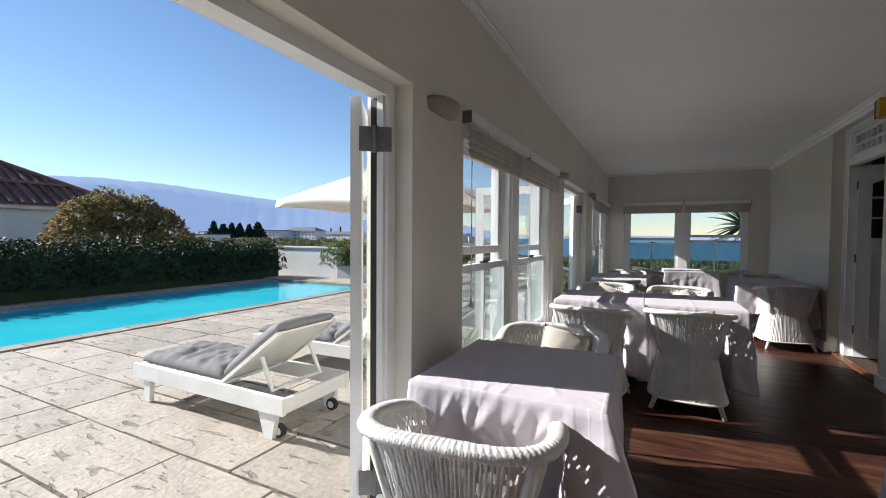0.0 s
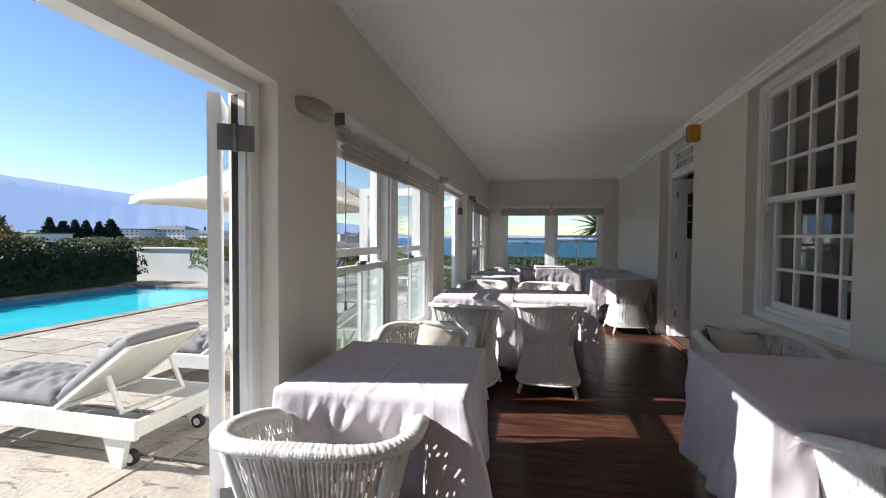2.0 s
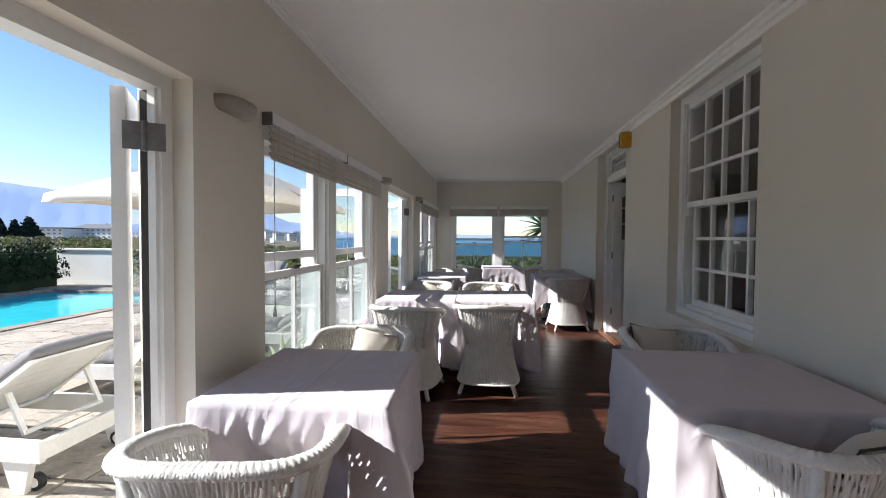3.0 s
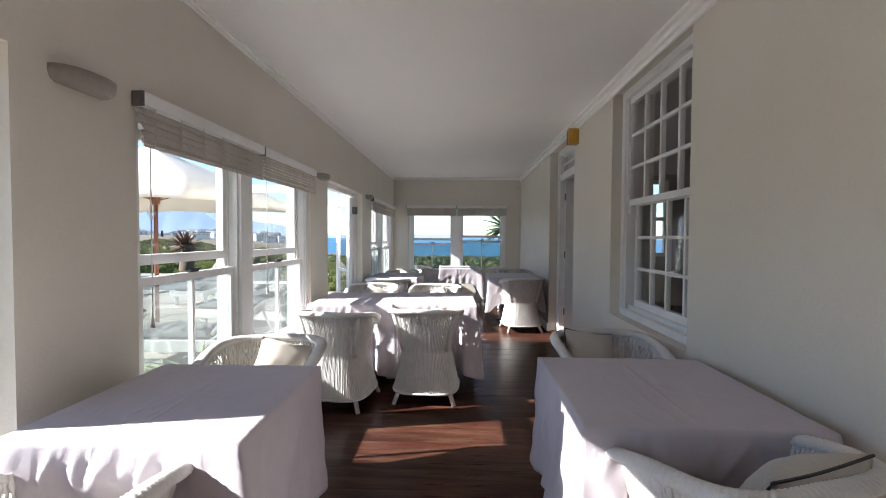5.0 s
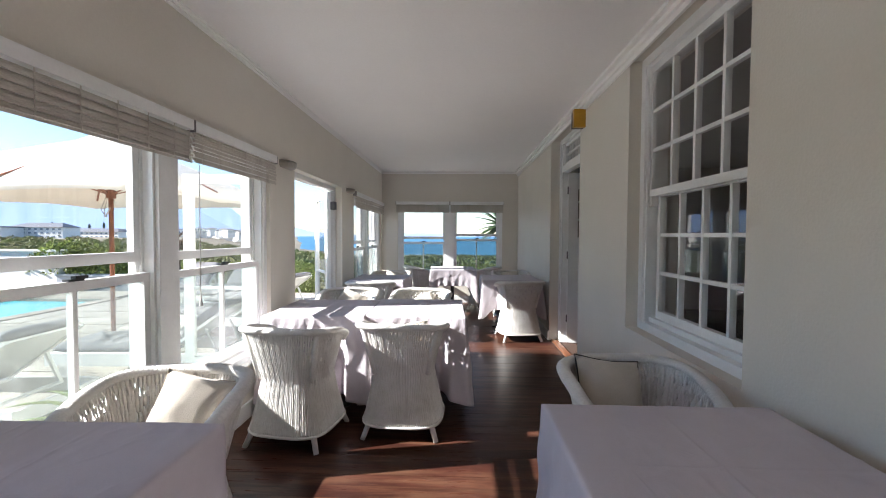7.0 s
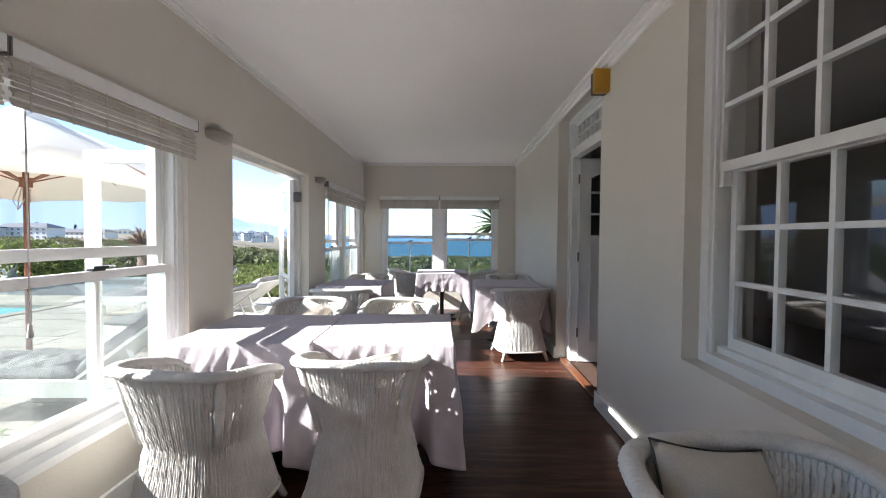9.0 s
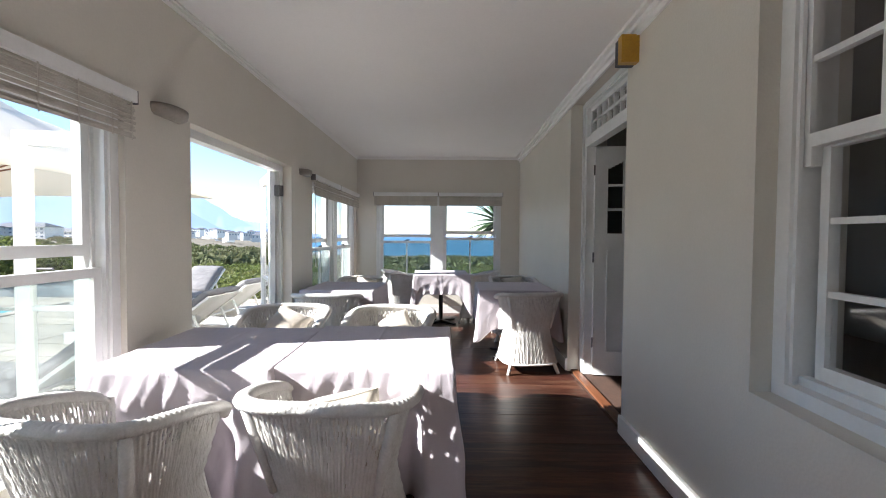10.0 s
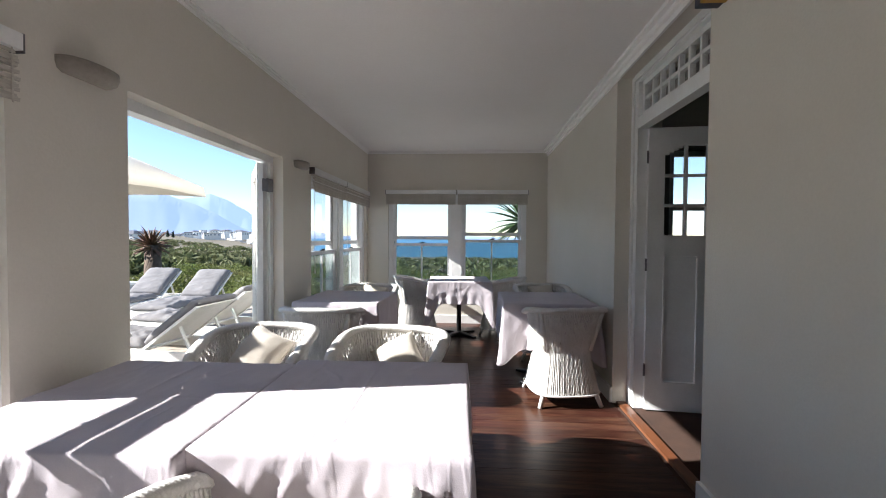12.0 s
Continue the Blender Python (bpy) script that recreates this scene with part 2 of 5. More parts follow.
# ---- the room ----
XL, XLO = 0.03, -0.20      # inner and outer face of the terrace wall
XR, XRO = 2.665, 3.0       # inner face of the house wall, its back
Y0, YB, YBO = -2.6, 10.0, 10.24
ZC = 2.53
ZT = -0.27                 # terrace
D1 = (-0.35, 2.35, 1.91)   # first terrace doors: y0, y1, head
W1 = (2.87, 5.03, 0.42, 1.86)
D2 = (5.54, 7.13, 1.91)
W3 = (7.74, 9.90, 0.42, 1.86)
BW = (0.34, 2.37, 0.55, 1.90)
RW = (3.42, 4.62, 0.69, 2.47)
RD = (5.78, 7.05, 2.47)

struct("wall_west", boxes(
    (XLO, Y0, ZT, XL, D1[0], ZC + 0.2), (XLO, D1[0], D1[2], XL, D1[1], ZC + 0.2), (XLO, D1[1], ZT, XL, W1[0], ZC + 0.2),
    (XLO, W1[0], ZT, XL, W1[1], W1[2]), (XLO, W1[0], W1[3], XL, W1[1], ZC + 0.2), (XLO, W1[1], ZT, XL, D2[0], ZC + 0.2),
    (XLO, D2[0], D2[2], XL, D2[1], ZC + 0.2), (XLO, D2[1], ZT, XL, W3[0], ZC + 0.2),
    (XLO, W3[0], ZT, XL, W3[1], W3[2]), (XLO, W3[0], W3[3], XL, W3[1], ZC + 0.2), (XLO, W3[1], ZT, XL, YBO, ZC + 0.2),
    (XLO, D1[0], ZT, XL, D1[1], -0.03), (XLO, D2[0], ZT, XL, D2[1], -0.03)), M_WALL, "warm grey painted terrace wall", "wall")
struct("wall_north", boxes(
    (XL, YB, ZT, BW[0], YBO, ZC + 0.2), (BW[1], YB, ZT, XRO, YBO, ZC + 0.2), (BW[0], YB, ZT, BW[1], YBO, BW[2]), (BW[0], YB, BW[3], BW[1], YBO, ZC + 0.2)),
    M_WALL, "warm grey painted end wall", "wall")
struct("wall_east", boxes(
    (XR, Y0, ZT, XRO, RW[0], ZC + 0.2), (XR, RW[0], ZT, XRO, RW[1], RW[2]), (XR, RW[0], RW[3], XRO, RW[1], ZC + 0.2), (XR, RW[1], ZT, XRO, RD[0], ZC + 0.2),
    (XR, RD[0], RD[2], XRO, RD[1], ZC + 0.2), (XR, RD[1], ZT, XRO, YB, ZC + 0.2), (XR, RD[0], ZT, XRO, RD[1], -0.03)), M_WALL, "warm grey painted house wall", "wall")
struct("wall_south", boxes((XLO, Y0 - 0.2, ZT, XRO, Y0, ZC + 0.2)), M_WALL, "warm grey painted wall", "wall")
struct("ceiling", boxes((XL, Y0, ZC, XR, YB, ZC + 0.1)), M_CEIL, "plain off-white painted ceiling", "ceiling")
struct("roof_slab", boxes((XLO - 0.3, Y0 - 0.5, ZC + 0.2, XRO + 4.2, YBO + 0.3, ZC + 0.4)), M_CEIL, "flat roof over the veranda", "roof")
struct("floor_slab", boxes((XL, Y0, -0.2, XR, YB, -0.022)), M_BLACK, "dark base under the floor boards", "floor")

M_DARK = mat("darkened_room_wall", (0.30, 0.285, 0.26), 0.8, None, 2, 40, 0.05)
M_CARPET = mat("brown_carpet", (0.06, 0.028, 0.016), 0.95, (0.04, 0.02, 0.012), 6, 200, 0.4)
M_WOOD = mat("varnished_threshold_wood", (0.17, 0.065, 0.028), 0.35, (0.11, 0.04, 0.018), 3, 40, 0.08, stretch=(10, 1, 1))
M_STEEL = mat("grey_hinge_steel", (0.20, 0.20, 0.21), 0.5, (0.13, 0.12, 0.115), 8, 90, 0.1, metal=0.2)
M_BLIND = mat("whitewashed_bamboo_slats", (0.62, 0.58, 0.52), 0.7, (0.48, 0.44, 0.38), 5, 60, 0.3, mix=0.5, stretch=(1, 0.4, 6))
M_CREAM = mat("cream_ceramic", (0.33, 0.295, 0.25), 0.45, None, 5, 60, 0.06)
M_AMBER = mat("amber_plastic", (0.55, 0.30, 0.02), 0.35, (0.45, 0.24, 0.02), 8, 70, 0.1)
M_JAMB_STRIP = mat("dark_grey_strip", (0.055, 0.055, 0.058), 0.7, None, 8, 70, 0.1)
M_NAVY = mat("dark_blue_plastic", (0.02, 0.025, 0.05), 0.4, None, 8, 70, 0.1)
M_CUSH = mat("oatmeal_linen", (0.54, 0.49, 0.42), 0.9, (0.46, 0.41, 0.34), 6, 260, 0.25, mix=0.35, sheen=0.3)
M_PIPE = mat("dark_piping", (0.06, 0.06, 0.06), 0.8)

# the room behind the house wall; its dimness is put into a darkened wall colour
struct("inner_room", boxes((6.8, 1.5, -0.2, 7.0, 9.5, ZC), (XRO, 1.3, -0.2, 7.0, 1.5, ZC), (XRO, 9.5, -0.2, 4.15, 9.7, ZC), (5.45, 9.5, -0.2, 7.0, 9.7, ZC), (4.15, 9.5, -0.2, 5.45, 9.7, 0.95), (4.15, 9.5, 2.42, 5.45, 9.7, ZC), (XRO, 1.3, ZC, 7.0, 9.7, ZC + 0.1)), M_DARK, "darkened walls of the room beyond", "wall")
struct("inner_floor", boxes((XR + 0.0, 1.3, -0.2, 7.0, 9.7, -0.004)), M_CARPET, "brown carpet of the room beyond", "floor")
iw = tagged(new("window_5"), "white sash window of the room beyond", "window", kind="structure")
part("window_frame", boxes((4.15, 9.54, 0.95, 4.22, 9.62, 2.42), (5.38, 9.54, 0.95, 5.45, 9.62, 2.42), (4.22, 9.54, 0.95, 5.38, 9.62, 1.02), (4.22, 9.54, 2.35, 5.38, 9.62, 2.42), (4.22, 9.55, 1.64, 5.38, 9.61, 1.71), (4.78, 9.56, 1.02, 4.82, 9.60, 1.64), (4.78, 9.56, 1.71, 4.82, 9.60, 2.35)), M_WHITE, iw)
for z0, z1 in ((1.02, 1.64), (1.71, 2.35)):
    for x0, x1 in ((4.22, 4.78), (4.82, 5.38)):
        part("pane", boxes((x0, 9.578, z0, x1, 9.582, z1)), M_GLASS, iw).visible_shadow = False


def cornice(name, a, b, inward, deep, high):
    """A stepped moulding under the ceiling from a to b."""
    bm = bmesh.new()
    n = Vector(inward)
    for k, (d, h0, h1) in enumerate(((0.25, 1.0, 0.6), (0.55, 0.62, 0.28), (1.0, 0.3, 0.0))):
        p, q = Vector(a), Vector(b)
        lo, hi = ZC - high * h0, ZC - high * h1 * (k < 2) - 0.002 * (k == 2)
        r = q + n * deep * d
        box(bm, min(p.x, r.x), min(p.y, r.y), lo, max(p.x, r.x), max(p.y, r.y), hi)
    bevelled(bm, 0.006, 2)
    struct(name, bm, M_CEIL, "off-white plaster cornice", "cornice")


cornice("cornice_east", (XR, Y0, 0), (XR, YB, 0), (-1, 0, 0), 0.07, 0.085)
cornice("cornice_west", (XL, Y0, 0), (XL, YB, 0), (1, 0, 0), 0.03, 0.045)
cornice("cornice_north", (XL, YB, 0), (XR, YB, 0), (0, -1, 0), 0.03, 0.04)

for k, (x0, y0, x1, y1) in enumerate(((XR - 0.02, Y0, XR, RD[0]), (XR - 0.02, RD[1], XR, YB), (XL, D1[1], XL + 0.018, D2[0]), (XL, D2[1], XL + 0.018, YB), (XL + 0.018, YB - 0.018, XR - 0.02, YB), (XL, Y0, XL + 0.018, D1[0]))):
    bm = boxes((x0, y0, 0, x1, y1, 0.115))
    bevelled(bm, 0.008, 2)
    struct("baseboard", bm, M_WHITE, "white painted baseboard", "baseboard")
struct("threshold", boxes((XR + 0.03, RD[0] + 0.005, -0.02, XR + 0.095, RD[1] - 0.005, 0.014), bevel=0.008), M_WOOD, "worn varnished wooden door threshold", "threshold")


# ---- windows ----
def sash(parent, name, u0, u1, z0, z1, depth, thick, rail, cols, rows, place, stile=None, glass=None):
    """One glazed sash in window space (u along, depth across), as a frame part with panes under it."""
    st = stile or rail
    bm = bmesh.new()

    def b(a0, c0, a1, c1, t=thick):
        box(bm, a0, depth - t / 2, c0, a1, depth + t / 2, c1)
    b(u0, z0, u0 + st, z1), b(u1 - st, z0, u1, z1), b(u0 + st, z0, u1 - st, z0 + rail), b(u0 + st, z1 - rail, u1 - st, z1)
    iu, iz = (u1 - u0 - 2 * st) / cols, (z1 - z0 - 2 * rail) / rows
    for c in range(1, cols):
        b(u0 + st + c * iu - 0.011, z0 + rail, u0 + st + c * iu + 0.011, z1 - rail, thick * 0.8)
    for r in range(1, rows):
        b(u0 + st, z0 + rail + r * iz - 0.011, u1 - st, z0 + rail + r * iz + 0.011, thick * 0.72)
    bevelled(bm, 0.004, 1)
    bmesh.ops.transform(bm, matrix=place, verts=bm.verts)
    fr = part(name, bm, M_WHITE, parent)
    for c in range(cols):
        for r in range(rows):
            g = boxes((u0 + st + c * iu, depth - 0.002, z0 + rail + r * iz, u0 + st + (c + 1) * iu, depth + 0.002, z0 + rail + (r + 1) * iz))
            bmesh.ops.transform(g, matrix=place, verts=g.verts)
            pane = part("pane", g, glass or M_GLASS, fr)
            pane.visible_shadow = False
    return fr


def double_window(name, u0, u1, z0, z1, mull, place, wall_in, wall_out, meet, label):
    """Two sash lights side by side with a mullion, in window space; depth runs outward."""
    w = tagged(new(name), label, "window", kind="structure")
    bm = bmesh.new()
    d0, d1 = wall_in + 0.03, wall_out - 0.02
    box(bm, u0, d0, z0, u0 + 0.05, d1, z1), box(bm, u1 - 0.05, d0, z0, u1, d1, z1)
    box(bm, u0 + 0.05, d0, z1 - 0.05, u1 - 0.05, d1, z1), box(bm, u0 + 0.05, d0, z0, u1 - 0.05, d1, z0 + 0.045)
    box(bm, mull[0], d0 - 0.008, z0 + 0.045, mull[1], d1 - 0.02, z1 - 0.05)
    mid = (mull[0] + mull[1]) / 2
    for a, b in ((u0 + 0.05, mull[0]), (mull[1], u1 - 0.05)):
        for e, s in ((a, 1), (b, -1)):
            box(bm, e, d0 + 0.012, z0 + 0.045, e + s * 0.018, d0 + 0.03, z1 - 0.05)
            box(bm, e, d0 + 0.075, z0 + 0.045, e + s * 0.018, d0 + 0.088, z1 - 0.05)
    bevelled(bm, 0.005, 1)
    bmesh.ops.transform(bm, matrix=place, verts=bm.verts)
    part("window_frame", bm, M_WHITE, w)
    s = boxes((u0 - 0.03, wall_in - 0.035, z0 - 0.03, u1 + 0.03, d0, z0 + 0.004), bevel=0.008)
    bmesh.ops.transform(s, matrix=place, verts=s.verts)
    part("window_sill", s, M_WHITE, w)
    for a, b, m in ((u0 + 0.07, mull[0] - 0.018, meet[0]), (mull[1] + 0.018, u1 - 0.07, meet[1])):
        up = sash(w, "upper_sash", a, b, m, z1 - 0.05, d0 + 0.10, 0.035, 0.05, 1, 1, place, 0.04)
        lo = sash(w, "lower_sash", a, b, z0 + 0.045, m - 0.055, d0 + 0.05, 0.035, 0.042, 2, 1, place, 0.04, M_DUSTY_DIM)
        for e in (a, b - 0.035):
            h = bmesh.new()
            vs = box(h, e, d0 + 0.082, m - 0.06, e + 0.035, d0 + 0.117, m)
            for v in vs:
                if v.co.z < m - 0.03:
                    v.co.x = e + 0.0175 + (v.co.x - e - 0.0175) * 0.5
            bmesh.ops.transform(h, matrix=place, verts=h.verts)
            part("sash_horn", h, M_WHITE, up)
        c = (a + b) / 2
        h = bmesh.new()
        box(h, c - 0.035, d0 + 0.025, m - 0.055, c + 0.035, d0 + 0.055, m - 0.045)
        box(h, c - 0.008, d0 + 0.022, m - 0.045, c + 0.05, d0 + 0.045, m - 0.034)
        bmesh.ops.transform(h, matrix=place, verts=h.verts)
        part("sash_latch", h, M_BLACK, lo, "black sash latch")
    return w


# window space to the world: along +y with outward -x, and along +x with outward +y
WEST = Matrix(((0, -1, 0, 0), (1, 0, 0, 0), (0, 0, 1, 0), (0, 0, 0, 1)))
NORTH = Matrix.Identity(4)
double_window("window_1", W1[0], W1[1], W1[2], W1[3], (3.80, 3.95), WEST, -XL, -XLO, (1.165, 1.155), "white double sash window onto the terrace, sashes part open")
double_window("window_2", W3[0], W3[1], W3[2], W3[3], (8.70, 8.85), WEST, -XL, -XLO, (1.165, 1.165), "white double sash window onto the terrace, sashes part open")
double_window("window_3", BW[0], BW[1], BW[2], BW[3], (1.275, 1.43), NORTH, YB, YBO, (1.23, 1.29), "white double sash window facing the sea")

# house window with small panes
w = tagged(new("window_4"), "white sash window with small panes, dark room behind", "window", kind="structure")
EAST = Matrix(((0, 1, 0, 0), (1, 0, 0, 0), (0, 0, 1, 0), (0, 0, 0, 1)))
bm = bmesh.new()
fx0, fx1 = 2.745, 2.90
box(bm, RW[0], fx0, RW[2], RW[0] + 0.06, fx1, RW[3]), box(bm, RW[1] - 0.06, fx0, RW[2], RW[1], fx1, RW[3])
box(bm, RW[0] + 0.06, fx0, RW[3] - 0.06, RW[1] - 0.06, fx1, RW[3]), box(bm, RW[0] + 0.06, fx0, RW[2], RW[1] - 0.06, fx1, RW[2] + 0.05)
box(bm, RW[0] + 0.06, fx0 + 0.05, RW[2] + 0.05, RW[1] - 0.06, fx0 + 0.09, RW[2] + 0.08)
box(bm, RW[1] - 0.075, fx0 + 0.015, RW[2] + 0.05, RW[1] - 0.06, fx0 + 0.03, RW[3] - 0.06)
bevelled(bm, 0.006, 2)
bmesh.ops.transform(bm, matrix=EAST, verts=bm.verts)
part("window_frame", bm, M_WHITE, w)
up = sash(w, "upper_sash", RW[0] + 0.09, RW[1] - 0.062, 1.565, RW[3] - 0.06, fx0 + 0.055, 0.04, 0.045, 4, 3, EAST, 0.03)
sash(w, "lower_sash", RW[0] + 0.09, RW[1] - 0.09, RW[2] + 0.08, 1.61, fx0 + 0.10, 0.04, 0.05, 4, 3, EAST, 0.035)
h = boxes((fx0 + 0.036, RW[1] - 0.10, 1.50, fx0 + 0.074, RW[1] - 0.064, 1.565), bevel=0.006)
part("sash_horn", h, M_WHITE, up)

# ---- house door ----
d = tagged(new("door_1"), "white panelled door with small panes, standing open into the house", "door", kind="structure")
bm = bmesh.new()
dx0, dx1 = 2.785, 2.86
box(bm, dx0, RD[0] + 0.0, 0, dx1, RD[0] + 0.10, RD[2]), box(bm, dx0, RD[1] - 0.10, 0, dx1, RD[1], RD[2])
box(bm, dx0, RD[0] + 0.10, RD[2] - 0.06, dx1, RD[1] - 0.10, RD[2]), box(bm, dx0, RD[0] + 0.10, 2.07, dx1, RD[1] - 0.10, 2.15)
box(bm, dx0 - 0.012, RD[1] - 0.045, 0, dx0, RD[1], RD[2] - 0.01), box(bm, dx0 - 0.012, RD[0], RD[2] - 0.045, dx0, RD[1] - 0.045, RD[2] - 0.002)
bevelled(bm, 0.006, 2)
part("door_frame", bm, M_WHITE, d)
sash(d, "fanlight", RD[0] + 0.10, RD[1] - 0.10, 2.15, RD[2] - 0.06, dx0 + 0.05, 0.04, 0.035, 8, 2, EAST)
LW, LH = 0.80, 2.055
leaf = new("door_leaf")
leaf.parent = d
leaf.matrix_basis = pose(dx1 - 0.005, RD[1] - 0.10, 0.008, 0, 0, -6)
bm = bmesh.new()
for b in ((0, 0, 0, 0.11, 0.04, LH), (LW - 0.11, 0, 0, LW, 0.04, LH), (0.11, 0, 0, LW - 0.11, 0.04, 0.20), (0.11, 0, 1.13, LW - 0.11, 0.04, 1.28), (0.11, 0, LH - 0.13, LW - 0.11, 0.04, LH), (LW / 2 - 0.05, 0, 0.20, LW / 2 + 0.05, 0.04, 1.13),
          (0.11, 0.016, 0.2, LW / 2 - 0.05, 0.024, 1.13), (LW / 2 + 0.05, 0.016, 0.2, LW - 0.11, 0.024, 1.13)):
    box(bm, b[0], -b[4], b[2], b[3], -b[1], b[5])
for px0, px1 in ((0.11, LW / 2 - 0.05), (LW / 2 + 0.05, LW - 0.11)):
    for q in ((px0, 0.2, px0 + 0.014, 1.13), (px1 - 0.014, 0.2, px1, 1.13), (px0 + 0.014, 0.2, px1 - 0.014, 0.214), (px0 + 0.014, 1.116, px1 - 0.014, 1.13)):
        box(bm, q[0], -0.046, q[1], q[2], -0.024, q[3])
for c in range(1, 4):
    x = 0.11 + c * (LW - 0.22) / 4
    box(bm, x - 0.011, -0.033, 1.28, x + 0.011, -0.007, LH - 0.13)
for r in range(1, 3):
    z = 1.28 + r * (LH - 0.13 - 1.28) / 3
    box(bm, 0.11, -0.032, z - 0.011, LW - 0.11, -0.008, z + 0.011)
for sx, x in ((1, 0.11), (-1, LW - 0.11)):
    for k in range(4):
        box(bm, x, -0.036, LH - 0.13 - 0.016 * (4 - k), x + sx * 0.03 * (k + 1), -0.004, LH - 0.13 - 0.016 * (3 - k))
bevelled(bm, 0.004, 1)
part("door_panel", bm, M_WHITE, leaf)
part("pane", boxes((0.11, -0.022, 1.28, LW - 0.11, -0.018, LH - 0.13)), M_GLASS, leaf).visible_shadow = False
bm = bmesh.new()
tube(bm, [(LW - 0.06, -0.04, 1.02), (LW - 0.06, -0.085, 1.02), (LW - 0.16, -0.085, 1.02)], 0.009)
part("door_handle", bm, M_STEEL, leaf, "steel lever handle")
for z in (0.25, 1.02, 1.8):
    bm = bmesh.new()
    tube(bm, [(-0.008, -0.045, z), (-0.008, -0.045, z + 0.09)], 0.008)
    part("hinge", bm, M_STEEL, leaf)


# ---- terrace doors ----
def door_frame(name, y0, y1, head, label, edge_strip=False):
    f = tagged(new(name), label, "door frame", kind="structure")
    bm = bmesh.new()
    x0, x1 = XLO + 0.065, XL - 0.085
    for a, b in ((y0, y0 + 0.055), (y1 - 0.055, y1)):
        box(bm, x0, a, -0.03, x1, b, head)
    box(bm, x0, y0 + 0.055, head - 0.055, x1, y1 - 0.055, head)
    box(bm, x0 + 0.035, y0 + 0.055, -0.03, x1 - 0.015, y0 + 0.07, head - 0.055), box(bm, x0 + 0.035, y1 - 0.07, -0.03, x1 - 0.015, y1 - 0.055, head - 0.055)
    bevelled(bm, 0.005, 2)
    part("jamb", bm, M_WHITE, f)
    # Thin dark grey strip down the outer edge of each jamb.
    for a, b in ((y0 + 0.055, y0 + 0.061), (y1 - 0.061, y1 - 0.055)) if edge_strip else ():
        part("jamb_strip", boxes((x0 - 0.003, a, -0.02, x0 + 0.032, b, head - 0.06)), M_JAMB_STRIP, f, "dark grey strip along the jamb's outer edge")
    part("door_sill", boxes((XLO - 0.06, y0, -0.06, XL, y1, -0.006), bevel=0.008), M_WHITE, f)
    return f


def french_leaf(parent, m, w, h, handle):
    leaf = new("door_leaf")
    leaf.parent, leaf.matrix_basis = parent, m
    bm = bmesh.new()
    t = 0.045
    box(bm, 0, 0, 0, 0.085, t, h), box(bm, w - 0.085, 0, 0, w, t, h)
    for z0, z1 in ((0, 0.18), (h - 0.085, h)):
        box(bm, 0.085, 0, z0, w - 0.085, t, z1)
    box(bm, 0.085, 0.008, 0.80, w - 0.085, t - 0.008, 0.83)
    bevelled(bm, 0.006, 2)
    part("leaf_frame", bm, M_WHITE, leaf)
    part("pane", boxes((0.085, t / 2 - 0.002, 0.18, w - 0.085, t / 2 + 0.002, h - 0.085)), M_GLASS, leaf).visible_shadow = False
    if handle:
        hb = bmesh.new()
        box(hb, w - 0.06, -0.006, 0.92, w - 0.02, 0, 1.10)
        tube(hb, [(w - 0.04, -0.006, 1.04), (w - 0.04, -0.05, 1.04), (w - 0.14, -0.05, 1.04)], 0.008)
        part("door_handle", hb, M_STEEL, leaf, "steel handle on a plate")
    return leaf


def parliament_hinge(parent, a, b, z):
    """Steel plates that carry a leaf clear of the wall."""
    bm = bmesh.new()
    a, b = Vector((*a, 0)), Vector((*b, 0))
    mid = (a + b) / 2
    for p, q in ((a, mid - (b - a) * 0.06), (mid + (b - a) * 0.06, b)):
        n = (q - p).normalized().cross(Vector((0, 0, 1))) * 0.004
        vs = box(bm, 0, 0, 0, 1, 1, 1)
        c = [p - n, p + n, q - n, q + n]
        for i, v in enumerate(vs):
            base = c[(i // 4) * 2 + ((i // 2) % 2)]
            v.co = (base.x, base.y, z + 0.10 * (i % 2))
    tube(bm, [(mid.x, mid.y, z - 0.004), (mid.x, mid.y, z + 0.104)], 0.011, 10)
    part("hinge", bm, M_STEEL, parent, "grey steel parliament hinge")


f1 = door_frame("door_2", *D1, "white painted frame of open glazed terrace doors", True)
f2 = door_frame("door_3", *D2, "white painted frame of open glazed terrace doors")
a1, a2 = math.degrees(math.atan2(0.85, -0.53)), math.degrees(math.atan2(0.86, -0.51))
french_leaf(f1, pose(-0.138, 2.226, 0.0, 0, 0, a1), 0.84, 1.845, False)
for z in (0.20, 1.62):
    parliament_hinge(f1, (-0.138, 2.211), (-0.03, 2.285), z)
french_leaf(f2, pose(-0.085, 7.018, 0.0, 0, 0, a2), 0.72, 1.845, False)
for z in (0.20, 1.62):
    parliament_hinge(f2, (-0.085, 7.006), (-0.025, 7.065), z)
french_leaf(f2, pose(-0.23, 5.56, 0.0, 0, 0, 184), 0.74, 1.845, True)


